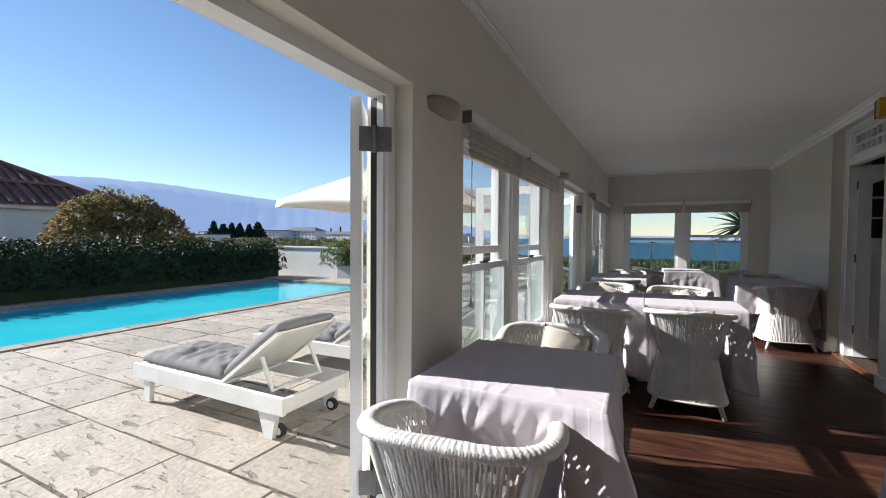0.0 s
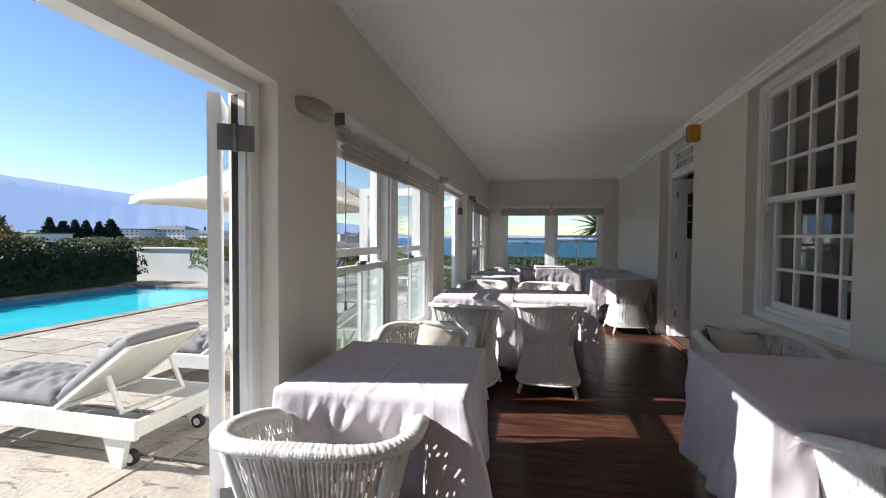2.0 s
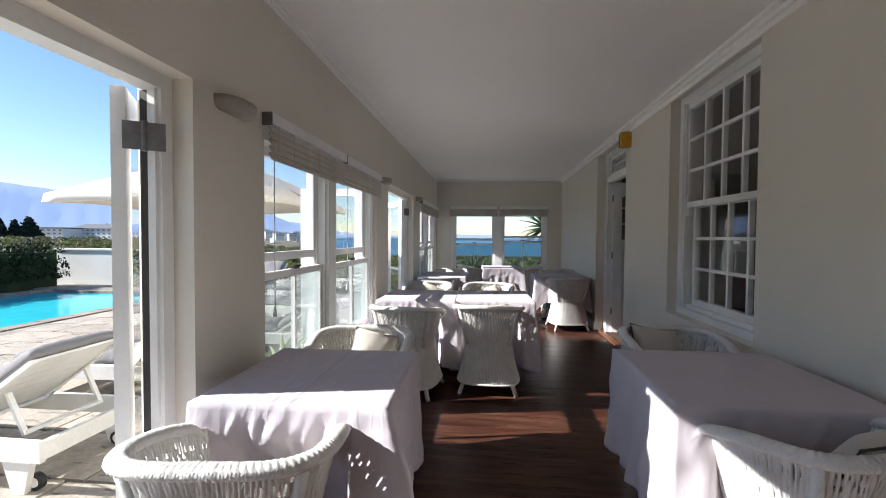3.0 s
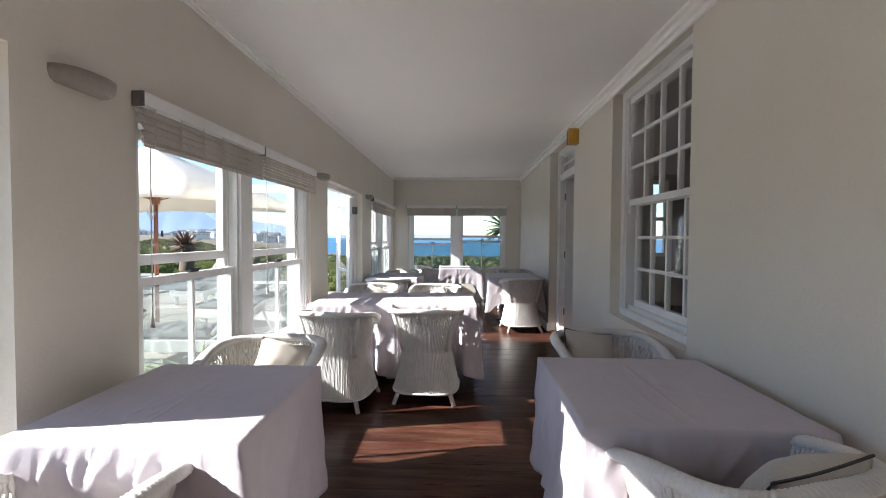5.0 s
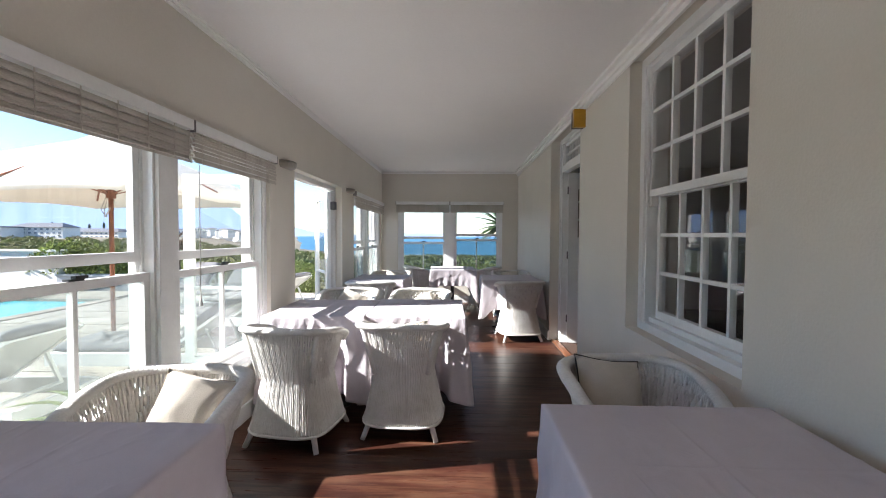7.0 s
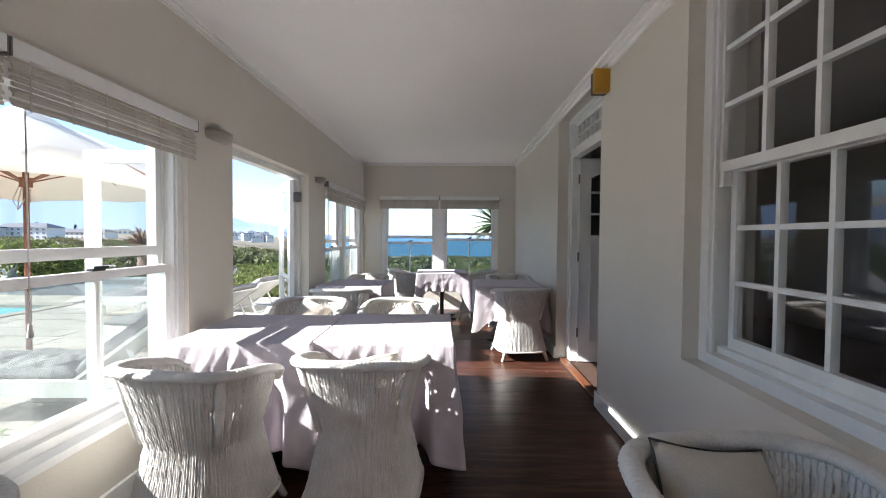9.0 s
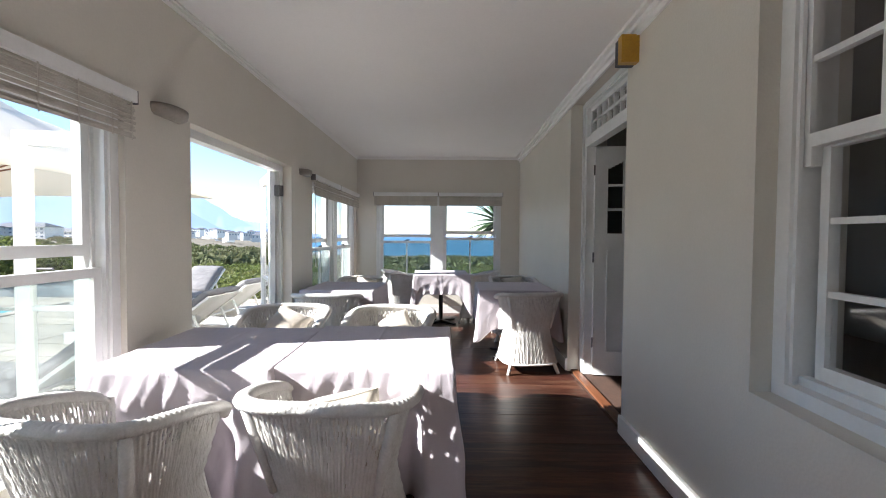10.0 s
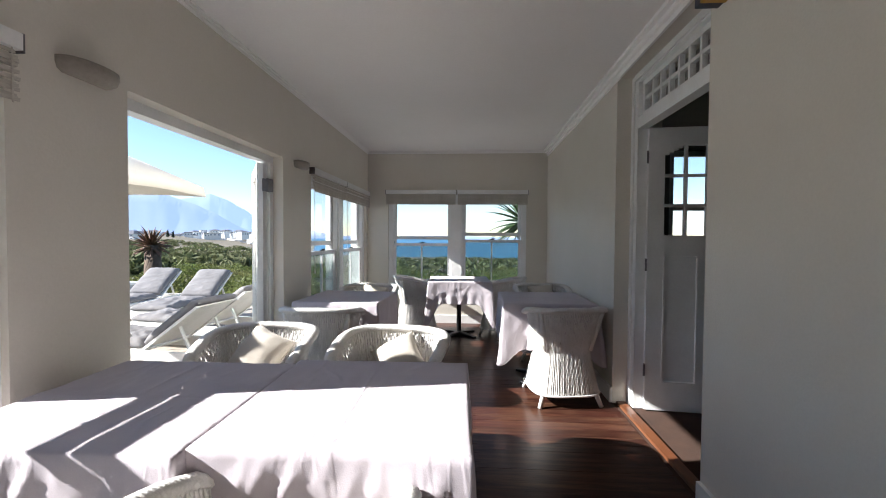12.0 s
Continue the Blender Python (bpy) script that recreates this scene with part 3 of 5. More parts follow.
# ---- blinds ----
def blind(u0, u1, top, bot, place, depth, label):
    b = thing("roman_blind", place, label, "blind", "bamboo blinds")
    part("head_rail", boxes((u0, depth - 0.055, top - 0.055, u1, depth - 0.004, top), bevel=0.006), M_WHITE, b, "white painted head rail")
    for e in (u0 - 0.004, u1 + 0.004):
        part("bracket", boxes((e - 0.0035, depth - 0.054, top - 0.062, e + 0.0035, depth - 0.002, top + 0.002)), M_STEEL, b, "grey end bracket")
    rng = random.Random(int(u0 * 100) + int(top * 10))
    n = 15
    sm = boxes((u0 + 0.006, -0.003, -0.0064, u1 - 0.006, 0.003, 0.0064), bevel=0.0015)
    first = None
    for k in range(n):
        z = top - 0.06 - (k + 0.5) * (top - 0.06 - bot) / n
        if first is None:
            first = part("slat", sm, M_BLIND, b)
            s = first
        else:
            s = new("slat", first.data)
            s.parent = b
        s.matrix_basis = pose(0, depth - 0.030 - 0.007 * (k % 3) - rng.random() * 0.003, z, rng.uniform(-12, 12), rng.uniform(-0.08, 0.08), 0)
    tape = None
    for t in (0.06, 0.22, 0.38, 0.54, 0.70, 0.86, 0.97):
        if tape is None:
            tape = s = part("tape", boxes((-0.0025, depth - 0.052, bot - 0.004, 0.0025, depth - 0.0495, top - 0.056)), M_BLIND, b)
        else:
            s = new("tape", tape.data)
            s.parent = b
        s.matrix_basis = pose(u0 + t * (u1 - u0), 0, 0)
    bm = bmesh.new()
    tube(bm, [(u0 + 0.06, depth - 0.03, bot), (u0 + 0.062, depth - 0.03, bot - 0.75)], 0.003, 5)
    tube(bm, [(u0 + 0.062, depth - 0.03, bot - 0.75), (u0 + 0.062, depth - 0.03, bot - 0.80)], [0.005, 0.011], 8)
    part("pull_cord", bm, M_WHITE, b)


for u0, u1 in ((2.855, 3.975), (3.995, 5.045)):
    blind(u0, u1, 1.925, 1.695, WEST, -XL, "whitewashed bamboo roman blind drawn up over the window")
for u0, u1 in ((7.70, 8.765), (8.785, 9.93)):
    blind(u0, u1, 1.92, 1.70, WEST, -XL, "whitewashed bamboo roman blind drawn up over the window")
for u0, u1 in ((0.31, 1.343), (1.363, 2.385)):
    blind(u0, u1, 1.955, 1.745, NORTH, YB, "pale folded blind drawn up over the sea window")


# ---- wall lamps and the alarm lamp ----
def wall_lamp(y, z, w):
    t = thing("wall_lamp", pose(XL, y, z), "cream half-round wall uplighter", "wall lamp", "wall lamps")
    bm = bmesh.new()
    n = 16
    loops = []
    for zz, s in ((-0.034, 0.78), (-0.022, 0.94), (0.0, 1.0), (0.024, 1.0), (0.024, 0.9), (0.0, 0.9)):
        loops.append([bm.verts.new((0.085 * s * math.sin(math.pi * i / n) ** 0.7, -w / 2 * s * math.cos(math.pi * i / n), zz)) for i in range(n + 1)])
    for a, b in zip(loops, loops[1:]):
        for i in range(n):
            bm.faces.new((a[i], a[i + 1], b[i + 1], b[i]))
    bm.faces.new(loops[0]), bm.faces.new(list(reversed(loops[-1])))
    part("bowl", bm, M_CREAM, t, smooth=True)
    part("back_plate", boxes((0.0, -w * 0.3, -0.03, 0.012, w * 0.3, 0.03)), M_STEEL, t)


wall_lamp(2.60, 1.872, 0.25)
wall_lamp(5.33, 1.905, 0.25)
wall_lamp(7.45, 1.90, 0.23)
t = thing("alarm_lamp", pose(XR, 5.67, 2.37), "amber alarm lamp in a dark blue housing above the door", "alarm lamp")
part("housing", boxes((-0.10, 0.0, -0.075, 0.0, 0.055, 0.075), bevel=0.008), M_NAVY, t)
part("lens", boxes((-0.104, -0.055, -0.08, 0.0, -0.001, 0.08), bevel=0.01), M_AMBER, t, "amber lens")


# ---- wicker chairs ----
def ring(th, z, rx, ry, e=3.5):
    s, c = math.sin(th), -math.cos(th)
    f = (abs(s) ** e + abs(c) ** e) ** (-1 / e)
    return Vector((rx * s * f, ry * c * f, z))


ARM = radians(128)


def rim_z(th):
    q = abs(th) / ARM
    return 0.735 - 0.10 * q ** 2.6


def prof(z):
    """Half width of the woven wall at a height."""
    if z >= 0.40:
        return 0.194 + 0.082 * ((z - 0.40) / 0.335) ** 1.05
    return 0.194 + 0.064 * ((0.40 - z) / 0.30) ** 1.15


def wicker_chair():
    c = thing("wicker_chair", pose(0, 0, 0), "white painted wicker tub armchair with a wound rim", "chair", "wicker armchairs")
    strands = 92
    nu, nv = strands * 4, 34
    rng = random.Random(12)
    # woven shell, from the hem up to the rim
    bm = bmesh.new()
    grid = []
    for i in range(nu + 1):
        th = -ARM + 2 * ARM * i / nu
        low = 0.095
        col = []
        for j in range(nv + 1):
            z = low + (rim_z(th) - low) * j / nv
            k = i // 4
            r = prof(z) + (0.0034 + 0.0012 * ((k * 7) % 3 - 1)) * math.cos(2 * math.pi * i / 4) + 0.0018 * math.sin(j * 2.1 + k * math.pi) + 0.002 * noise.noise(Vector((k * 0.7, j * 0.5, 3)))
            col.append(bm.verts.new(ring(th, z, r, r)))
        grid.append(col)
    for i in range(nu):
        k = i // 4
        for j in range(nv):
            lace = 0.36 if 29 <= j <= 31 else 0.30 if 23 <= j < 29 and (k + j) % 5 < 2 else 0.02 if 14 < j < 23 else 0
            if i % 4 == 2 and rng.random() < lace:
                continue
            bm.faces.new((grid[i][j], grid[i + 1][j], grid[i + 1][j + 1], grid[i][j + 1]))
    part("woven_back", bm, M_WICKER, c, smooth=True).modifiers.new("thick", "SOLIDIFY").thickness = 0.007
    bm = bmesh.new()
    nu2, nv2 = 36 * 4, 7
    grid = []
    for i in range(nu2 + 1):
        th = ARM + (2 * math.pi - 2 * ARM) * i / nu2
        low = 0.095
        grid.append([bm.verts.new(ring(th, low + (0.40 - low) * j / nv2, *((prof(low + (0.40 - low) * j / nv2) + 0.0055 * math.cos(2 * math.pi * i / 4)),) * 2)) for j in range(nv2 + 1)])
    for i in range(nu2):
        for j in range(nv2):
            a, b = grid[i], grid[i + 1]
            bm.faces.new((a[j], b[j], b[j + 1], a[j + 1]))
    part("woven_apron", bm, M_WICKER, c, smooth=True).modifiers.new("thick", "SOLIDIFY").thickness = 0.006
    # rim: a flat roll wound with close turns of cane
    bm = bmesh.new()
    wraps, sec = 82, 10
    n = wraps * 6
    prev = None
    for i in range(n + 1):
        q = i / n
        th = -ARM * 1.02 + 2 * ARM * 1.02 * q
        z = rim_z(th)
        p = ring(th, z, prof(z) + 0.010, prof(z) * 0.97 + 0.010)
        out = Vector((p.x, p.y, 0)).normalized()
        near = min(q, 1 - q)
        end = min(1.0, 0.55 + near * 14)
        p.z -= 0.035 * (1 - min(1, near * 16)) ** 2
        row = []
        for k in range(sec):
            a = 2 * math.pi * k / sec
            turn = abs(math.sin(math.pi * (q * wraps + 0.9 * math.sin(a) + 0.25 * math.cos(a))))
            swell = end * (0.84 + 0.20 * turn ** 0.6) * (1 + 0.05 * noise.noise(Vector((q * 60, k * 0.4, 1))))
            row.append(bm.verts.new(p + out * 0.031 * math.cos(a) * swell + Vector((0, 0, 0.021 * math.sin(a) * swell))))
        if prev:
            for k in range(sec):
                bm.faces.new((prev[k], prev[(k + 1) % sec], row[(k + 1) % sec], row[k]))
        else:
            bm.faces.new(list(reversed(row)))
        prev = row
    bm.faces.new(prev)
    part("wound_rim", bm, M_WICKER, c, smooth=True)
    # lower border braid
    bm = bmesh.new()
    pts = []
    for i in range(72):
        th = 2 * math.pi * i / 72
        low = 0.095
        pts.append(ring(th, low, prof(low) + 0.002, prof(low) + 0.002))
    tube(bm, pts, 0.009, 6, closed=True)
    part("border", bm, M_WICKER, c, smooth=True)
    bm = bmesh.new()
    vs = [bm.verts.new(ring(2 * math.pi * i / 40, 0.405, 0.19, 0.19)) for i in range(40)]
    vt = [bm.verts.new(v.co + Vector((0, 0, 0.012))) for v in vs]
    bm.faces.new(vs), bm.faces.new(list(reversed(vt)))
    for i in range(40):
        bm.faces.new((vs[i], vs[(i + 1) % 40], vt[(i + 1) % 40], vt[i]))
    part("seat", bm, M_WICKER, c)
    bm = bmesh.new()
    lo = []
    for i in range(40):
        lo.append(ring(2 * math.pi * i / 40, 0, 0.178, 0.178))
    rings = []
    for z, s in ((0.418, 0.96), (0.43, 1.0), (0.455, 1.0), (0.468, 0.95), (0.474, 0.6), (0.475, 0.05)):
        rings.append([bm.verts.new((p.x * s, p.y * s, z)) for p in lo])
    for a, b in zip(rings, rings[1:]):
        for i in range(40):
            bm.faces.new((a[i], a[(i + 1) % 40], b[(i + 1) % 40], b[i]))
    part("seat_pad", bm, M_CUSH, c, "oatmeal seat pad", smooth=True)
    for sx in (-1, 1):
        for th, nm in ((radians(47), "post"),):
            z1 = rim_z(th) - 0.01
            a, b = ring(sx * th, z1, prof(z1) + 0.010, prof(z1) + 0.008), ring(sx * th, 0.41, prof(0.41) + 0.007, prof(0.41) + 0.006)
            bm = bmesh.new()
            tube(bm, [a, (a + b) / 2 - Vector((a.x, a.y, 0)).normalized() * 0.004, b], [0.016, 0.019, 0.015], 8)
            part("post", bm, M_WICKER, c, smooth=True)
        for sy in (-1, 1):
            bm = bmesh.new()
            tube(bm, [(sx * 0.140, sy * 0.140, 0.38), (sx * 0.178, sy * 0.178, 0.16), (sx * 0.236, sy * 0.232, 0.0)], [0.018, 0.020, 0.016], 10)
            part("leg", bm, M_WICKER, c, smooth=True)
    return c


CHAIRS = [  # x, y, turn: 0 faces away along +y, 180 faces back
    (0.425, 2.05, 7), (0.43, 3.16, 184), (0.49, 4.41, -8), (1.165, 4.57, -2), (0.43, 5.88, 183), (1.15, 5.87, 174),
    (2.27, 3.42, 183), (2.20, 2.315, 17), (2.29, 7.14, 8), (2.34, 8.34, 180), (0.45, 6.94, 2), (0.50, 8.10, 180), (0.84, 9.36, -72), (1.98, 9.36, 72)]
chair = wicker_chair()
chair.matrix_basis = pose(CHAIRS[0][0], CHAIRS[0][1], 0, 0, 0, CHAIRS[0][2])
for x, y, a in CHAIRS[1:]:
    copy_thing(chair, pose(x, y, 0, 0, 0, a))


# ---- tables and cloths ----
def table():
    t = thing("pedestal_table", pose(0, 0, 0), "square table on a black iron pedestal under a cloth", "table", "dining tables")
    part("tabletop", boxes((-0.35, -0.35, 0.69, 0.35, 0.35, 0.72), bevel=0.004), M_WOOD, t)
    bm = bmesh.new()
    tube(bm, [(0, 0, 0.03), (0, 0, 0.69)], 0.03, 14)
    part("column", bm, M_BLACK, t, smooth=True)
    for k in range(4):
        bm = bmesh.new()
        vs = box(bm, 0.0, -0.03, 0.0, 0.28, 0.03, 0.05)
        for v in vs:
            if v.co.x > 0.2:
                v.co.z *= 0.4
        bmesh.ops.transform(bm, matrix=pose(0, 0, 0, 0, 0, 90 * k + 45), verts=bm.verts)
        bevelled(bm, 0.005, 1)
        part("foot", bm, M_BLACK, t)
    return t


def cloth(x, y, turn, w, d, drop, front, seed, label, top=0.728, point=0.06, push=0.0, fins=(0.05, 0.06, 0.025, 0.025)):
    """A cloth over a table; push is how far the arms of a chair under the front edge press the cloth in, fins the flare of its corners."""
    rng = random.Random(seed)
    n = 84
    per = []
    for (ax, ay), (bx, by) in (((-1, -1), (1, -1)), ((1, -1), (1, 1)), ((1, 1), (-1, 1)), ((-1, 1), (-1, -1))):
        for i in range(n):
            f = i / n
            per.append((ax + (bx - ax) * f, ay + (by - ay) * f, min(f, 1 - f), (ay + by) / 2, (ax + bx) / 2, f))
    off = [rng.uniform(0, 6.28) for _ in range(6)]
    bm = bmesh.new()
    loops = []

    def ridged(p, sharp):
        return max(0.0, 1 - sharp * abs(noise.noise(p)))

    def rough(px, py):
        p = Vector((px * 3.1 + seed * 7, py * 3.1, seed))
        fold = 0.0022 * math.exp(-(px * w / 2 - 0.02 * math.sin(seed)) ** 2 / 0.00004) + 0.0018 * math.exp(-(py * d / 2 + 0.015) ** 2 / 0.00004)
        return 0.0016 * noise.noise(p) + 0.0008 * noise.noise(p * 3.3) + 0.002 * ridged(Vector((px * 1.6 + py * 0.7 + seed, py * 2.6 - px, seed * 3.1)), 9) + fold
    for k in range(1, 27):
        s = min(0.992, k / 26)
        loops.append([bm.verts.new((px * s * w / 2, py * s * d / 2, top + rough(px * s, py * s))) for px, py, e, ny, nx, t in per])
    rows = 26

    def smooth(a, b, q):
        q = min(1.0, max(0.0, (q - a) / (b - a)))
        return q * q * (3 - 2 * q)
    for j in range(rows + 1):
        f = j / rows
        row = []
        for k, (px, py, e, ny, nx, t) in enumerate(per):
            corner = math.exp(-(e / 0.11) ** 2)
            fin = fins[int(k / n + 0.5) % 4]
            s = k / n
            fold = 0.5 + 0.3 * math.sin(2 * math.pi * s * 2.6 + off[0]) + 0.4 * math.sin(2 * math.pi * s * 6.1 + off[1] + 1.2 * f) * f
            out = 0.004 + 0.022 * f * fold * (1 - corner) + corner * (0.004 + fin * f ** 0.9) + 0.004 * math.sin(s * 34 + off[2]) * f * f
            dx, dy = (px, py) if e == 0 else (nx, ny)
            if corner > 0.05 and e > 0:
                dx, dy = nx + (px - nx) * corner * 0.55, ny + (py - ny) * corner * 0.55
            wave = 1 + 0.02 * math.sin(s * 5.3 + off[3]) + point * corner
            fall = drop if k >= n else drop + (front - drop) * min(1, e / 0.2)
            held = 0.0
            if push and k < n:
                held = smooth(0.10, 0.24, t) * (1 - smooth(0.74, 0.86, t))
                # diagonal folds that run from the table's edge to the chair's arms
                pull = ridged(Vector((t * 3.4 + f * 0.9 + seed, f * 0.8, 1.7)), 2.6) * f * (1 - 0.5 * f)
                out += held * (0.025 * pull - push * smooth(0.14, 0.62, f)) + (0.03 * pull + 0.05 * f * (0.5 - abs(t - 0.5) < 0.17)) * (1 - held) * (1 - corner)
                out += 0.012 * ridged(Vector((t * 8 + f * 3 + seed, f * 2, 4.4)), 3) * smooth(0.02, 0.1, f) * (1 - smooth(0.2, 0.45, f)) * (1 - corner)
            z = top - 0.004 - (1 - math.cos(min(1, f * 12) * math.pi / 2)) * 0.008 - fall * wave * f
            crease = min(1, drop * 2) ** 2 * (0.013 * noise.noise(Vector((s * 5.0 + f * 2.5, f * 2.2 + seed, 3.3))) * min(1, f * 3) + 0.005 * noise.noise(Vector((s * 13.0 - f * 4, f * 4 + seed, 7.3))) * min(1, f * 4)
                      + 0.009 * ridged(Vector((s * 3.3 + f * 1.7, f * 1.5 + seed, 9.1)), 5) * min(1, f * 4) * (1 - corner))
            row.append(bm.verts.new((px * w / 2 + dx * (out + crease), py * d / 2 + dy * (out + crease), max(0.012, z))))
        loops.append(row)
    m = len(per)
    c = bm.verts.new((0, 0, top + rough(0, 0)))
    for k in range(m):
        bm.faces.new((c, loops[0][k], loops[0][(k + 1) % m]))
    for a, b in zip(loops, loops[1:]):
        for k in range(m):
            bm.faces.new((a[k], b[k], b[(k + 1) % m], a[(k + 1) % m]))
    ob = part("tablecloth", bm, M_CLOTH, None, "", True)
    ob.modifiers.new("thick", "SOLIDIFY").thickness = 0.002
    ob.matrix_basis = pose(x, y, 0, 0, 0, turn)
    tagged(ob, label, "tablecloth", "tablecloths")


TABLES = [  # x, y, turn, width, depth, fall of the cloth, its fall in front, how far a chair presses it in
    (0.46, 2.575, 1, 0.70, 0.72, 0.52, 0.50, 0.12), (2.20, 2.765, 0, 0.75, 0.76, 0.50, 0.46, 0.03), (0.49, 5.05, 1, 0.72, 0.76, 0.58, 0.58, 0.10), (1.21, 5.12, 1.5, 0.71, 0.77, 0.58, 0.58, 0.12),
    (2.22, 7.60, 0, 0.74, 0.76, 0.36, 0.36, 0.0), (1.42, 9.25, 3, 0.76, 0.74, 0.30, 0.26, 0.0), (0.48, 7.48, -2, 0.70, 0.74, 0.48, 0.48, 0.04)]
tb = table()
for k, (x, y, a, w_, d_, drop, front, push) in enumerate(TABLES):
    if k == 0:
        tb.matrix_basis = pose(x, y, 0, 0, 0, a)
    else:
        copy_thing(tb, pose(x, y, 0, 0, 0, a))
    cloth(x, y, a, w_, d_, drop, front, k + 3, "pale mauve cotton tablecloth hanging in folds over a table", point={4: 0.35, 5: 0.85}.get(k, 0.06), push=push, fins=(0.045, 0.20, 0.02, 0.02) if k == 0 else (0.05, 0.06, 0.025, 0.025))


# ---- cushions ----
def cushion(x, y, z, rx, ry, rz, size, seed, piped=False):
    t = thing("cushion", pose(x, y, z, rx, ry, rz), "oatmeal linen cushion leaning in a wicker chair" + (" with dark piping" if piped else ""), "cushion", "chair cushions")
    bm = bmesh.new()
    n = 14
    g = {}
    for side in (1, -1):
        for i in range(n + 1):
            for j in range(n + 1):
                u, v = 2 * i / n - 1, 2 * j / n - 1
                edge = max(abs(u), abs(v)) == 1
                if edge and side == -1:
                    g[side, i, j] = g[1, i, j]
                    continue
                h = 0.5 * ((1 - u * u) * (1 - v * v)) ** 0.42 * 0.22 * size / 0.4
                pin = 1 - 0.10 * (1 - abs(u) ** 2) * (abs(v) ** 4) - 0.10 * (1 - abs(v) ** 2) * (abs(u) ** 4)
                h += 0.008 * noise.noise(Vector((u * 2 + seed, v * 2, side * 3))) * (not edge)
                g[side, i, j] = bm.verts.new((u * size / 2 * pin, side * h, v * size / 2 * pin + size / 2))
        for i in range(n):
            for j in range(n):
                bm.faces.new((g[side, i, j], g[side, i + 1, j], g[side, i + 1, j + 1], g[side, i, j + 1]))
    edge = [g[1, i, 0].co.copy() for i in range(n)] + [g[1, n, j].co.copy() for j in range(n)] + [g[1, n - i, n].co.copy() for i in range(n)] + [g[1, 0, n - j].co.copy() for j in range(n)]
    part("cover", bm, M_CUSH, t, smooth=True)
    bm = bmesh.new()
    tube(bm, edge, 0.004, 5, closed=True)
    part("piping", bm, M_PIPE if piped else M_CUSH, t)


cushion(1.22, 4.52, 0.49, 24, -10, 10, 0.27, 8)
cushion(0.46, 3.22, 0.50, -34, 14, 10, 0.28, 1)
cushion(0.37, 5.90, 0.522, -42, 20, -12, 0.27, 2)
cushion(1.24, 5.90, 0.525, -50, -27, 10, 0.26, 3)
cushion(2.18, 3.48, 0.495, -30, 8, 6, 0.30, 4, True)
cushion(2.295, 2.26, 0.495, 30, -6, 15, 0.31, 5, True)
cushion(0.52, 8.16, 0.50, -34, 8, 3, 0.28, 6)
cushion(2.36, 8.40, 0.50, -34, -6, -3, 0.28, 7)


# ---- outdoors: materials ----
M_GROUND = mat("coastal_scrub_ground", (0.11, 0.10, 0.06), 0.95, (0.21, 0.165, 0.115), 0.035, 0.9, 0.3, mix=0.6)
M_SEA = mat("blue_sea", (0.015, 0.095, 0.19), 0.4, (0.025, 0.13, 0.23), 0.004, 0.05, 0.2, mix=0.3, spec=0.3)
M_LEAF = leaf_mat("scrub_leaves", (0.11, 0.155, 0.035), (0.15, 0.14, 0.055), 0.6, 0.4, 0.18, 0.55)
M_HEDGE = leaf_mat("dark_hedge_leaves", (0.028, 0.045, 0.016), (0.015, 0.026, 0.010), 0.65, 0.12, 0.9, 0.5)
M_TREE = leaf_mat("bronze_green_leaves", (0.19, 0.185, 0.07), (0.22, 0.135, 0.07), 0.6, 0.5, 0.7)
M_HEATH = leaf_mat("dull_heath_leaves", (0.105, 0.135, 0.05), (0.155, 0.14, 0.08), 0.8, 0.25, 0.06, 0.4)
M_CYP = leaf_mat("dark_conifer_needles", (0.03, 0.045, 0.03), (0.02, 0.03, 0.025), 0.8, 0.1)
M_BARK = mat("grey_brown_bark", (0.12, 0.085, 0.06), 0.9, (0.07, 0.05, 0.035), 6, 50, 0.6)
M_POOL = mat("turquoise_pool_water", (0.045, 0.52, 0.63), 0.12, (0.07, 0.58, 0.68), 0.5, 5, 0.05, mix=0.1, spec=0.25)
M_COPING = mat("grey_brown_coping", (0.34, 0.28, 0.22), 0.8, (0.22, 0.18, 0.14), 3, 40, 0.5, obj_random=0.2)
M_ROOF = mat("red_brown_roof_tiles", (0.22, 0.10, 0.075), 0.7, (0.14, 0.065, 0.05), 1.5, 30, 0.3, obj_random=0.2)
M_RENDER = mat("white_house_render", (0.72, 0.71, 0.68), 0.8, (0.66, 0.65, 0.61), 1.0, 30, 0.1)
M_GREYWALL = mat("grey_garden_wall", (0.36, 0.38, 0.40), 0.85, (0.28, 0.30, 0.32), 1.0, 30, 0.2)
M_TOWNWALL = mat("pale_town_walls", (0.80, 0.80, 0.79), 0.8, (0.70, 0.69, 0.67), 0.02, 1.0, 0.0, mix=0.2, obj_random=0.15)
M_TOWNROOF = mat("slate_town_roofs", (0.10, 0.12, 0.15), 0.7, (0.16, 0.12, 0.10), 0.02, 1.0, 0.0, obj_random=0.4)
M_TOWNGLASS = mat("dark_far_windows", (0.20, 0.24, 0.30), 0.2, None, 1, 5, 0.0)
M_LOUNGER = mat("white_painted_timber", (0.78, 0.77, 0.74), 0.5, (0.68, 0.67, 0.63), 3, 50, 0.15, mix=0.2)
M_MATTRESS = mat("grey_lounger_canvas", (0.215, 0.205, 0.205), 0.85, (0.16, 0.153, 0.153), 3, 160, 0.15, mix=0.3)
M_RUBBER = mat("black_rubber", (0.02, 0.02, 0.02), 0.7)
M_CANVAS = mat("cream_umbrella_canvas", (0.78, 0.73, 0.64), 0.85, (0.72, 0.67, 0.58), 2, 120, 0.1, mix=0.15)
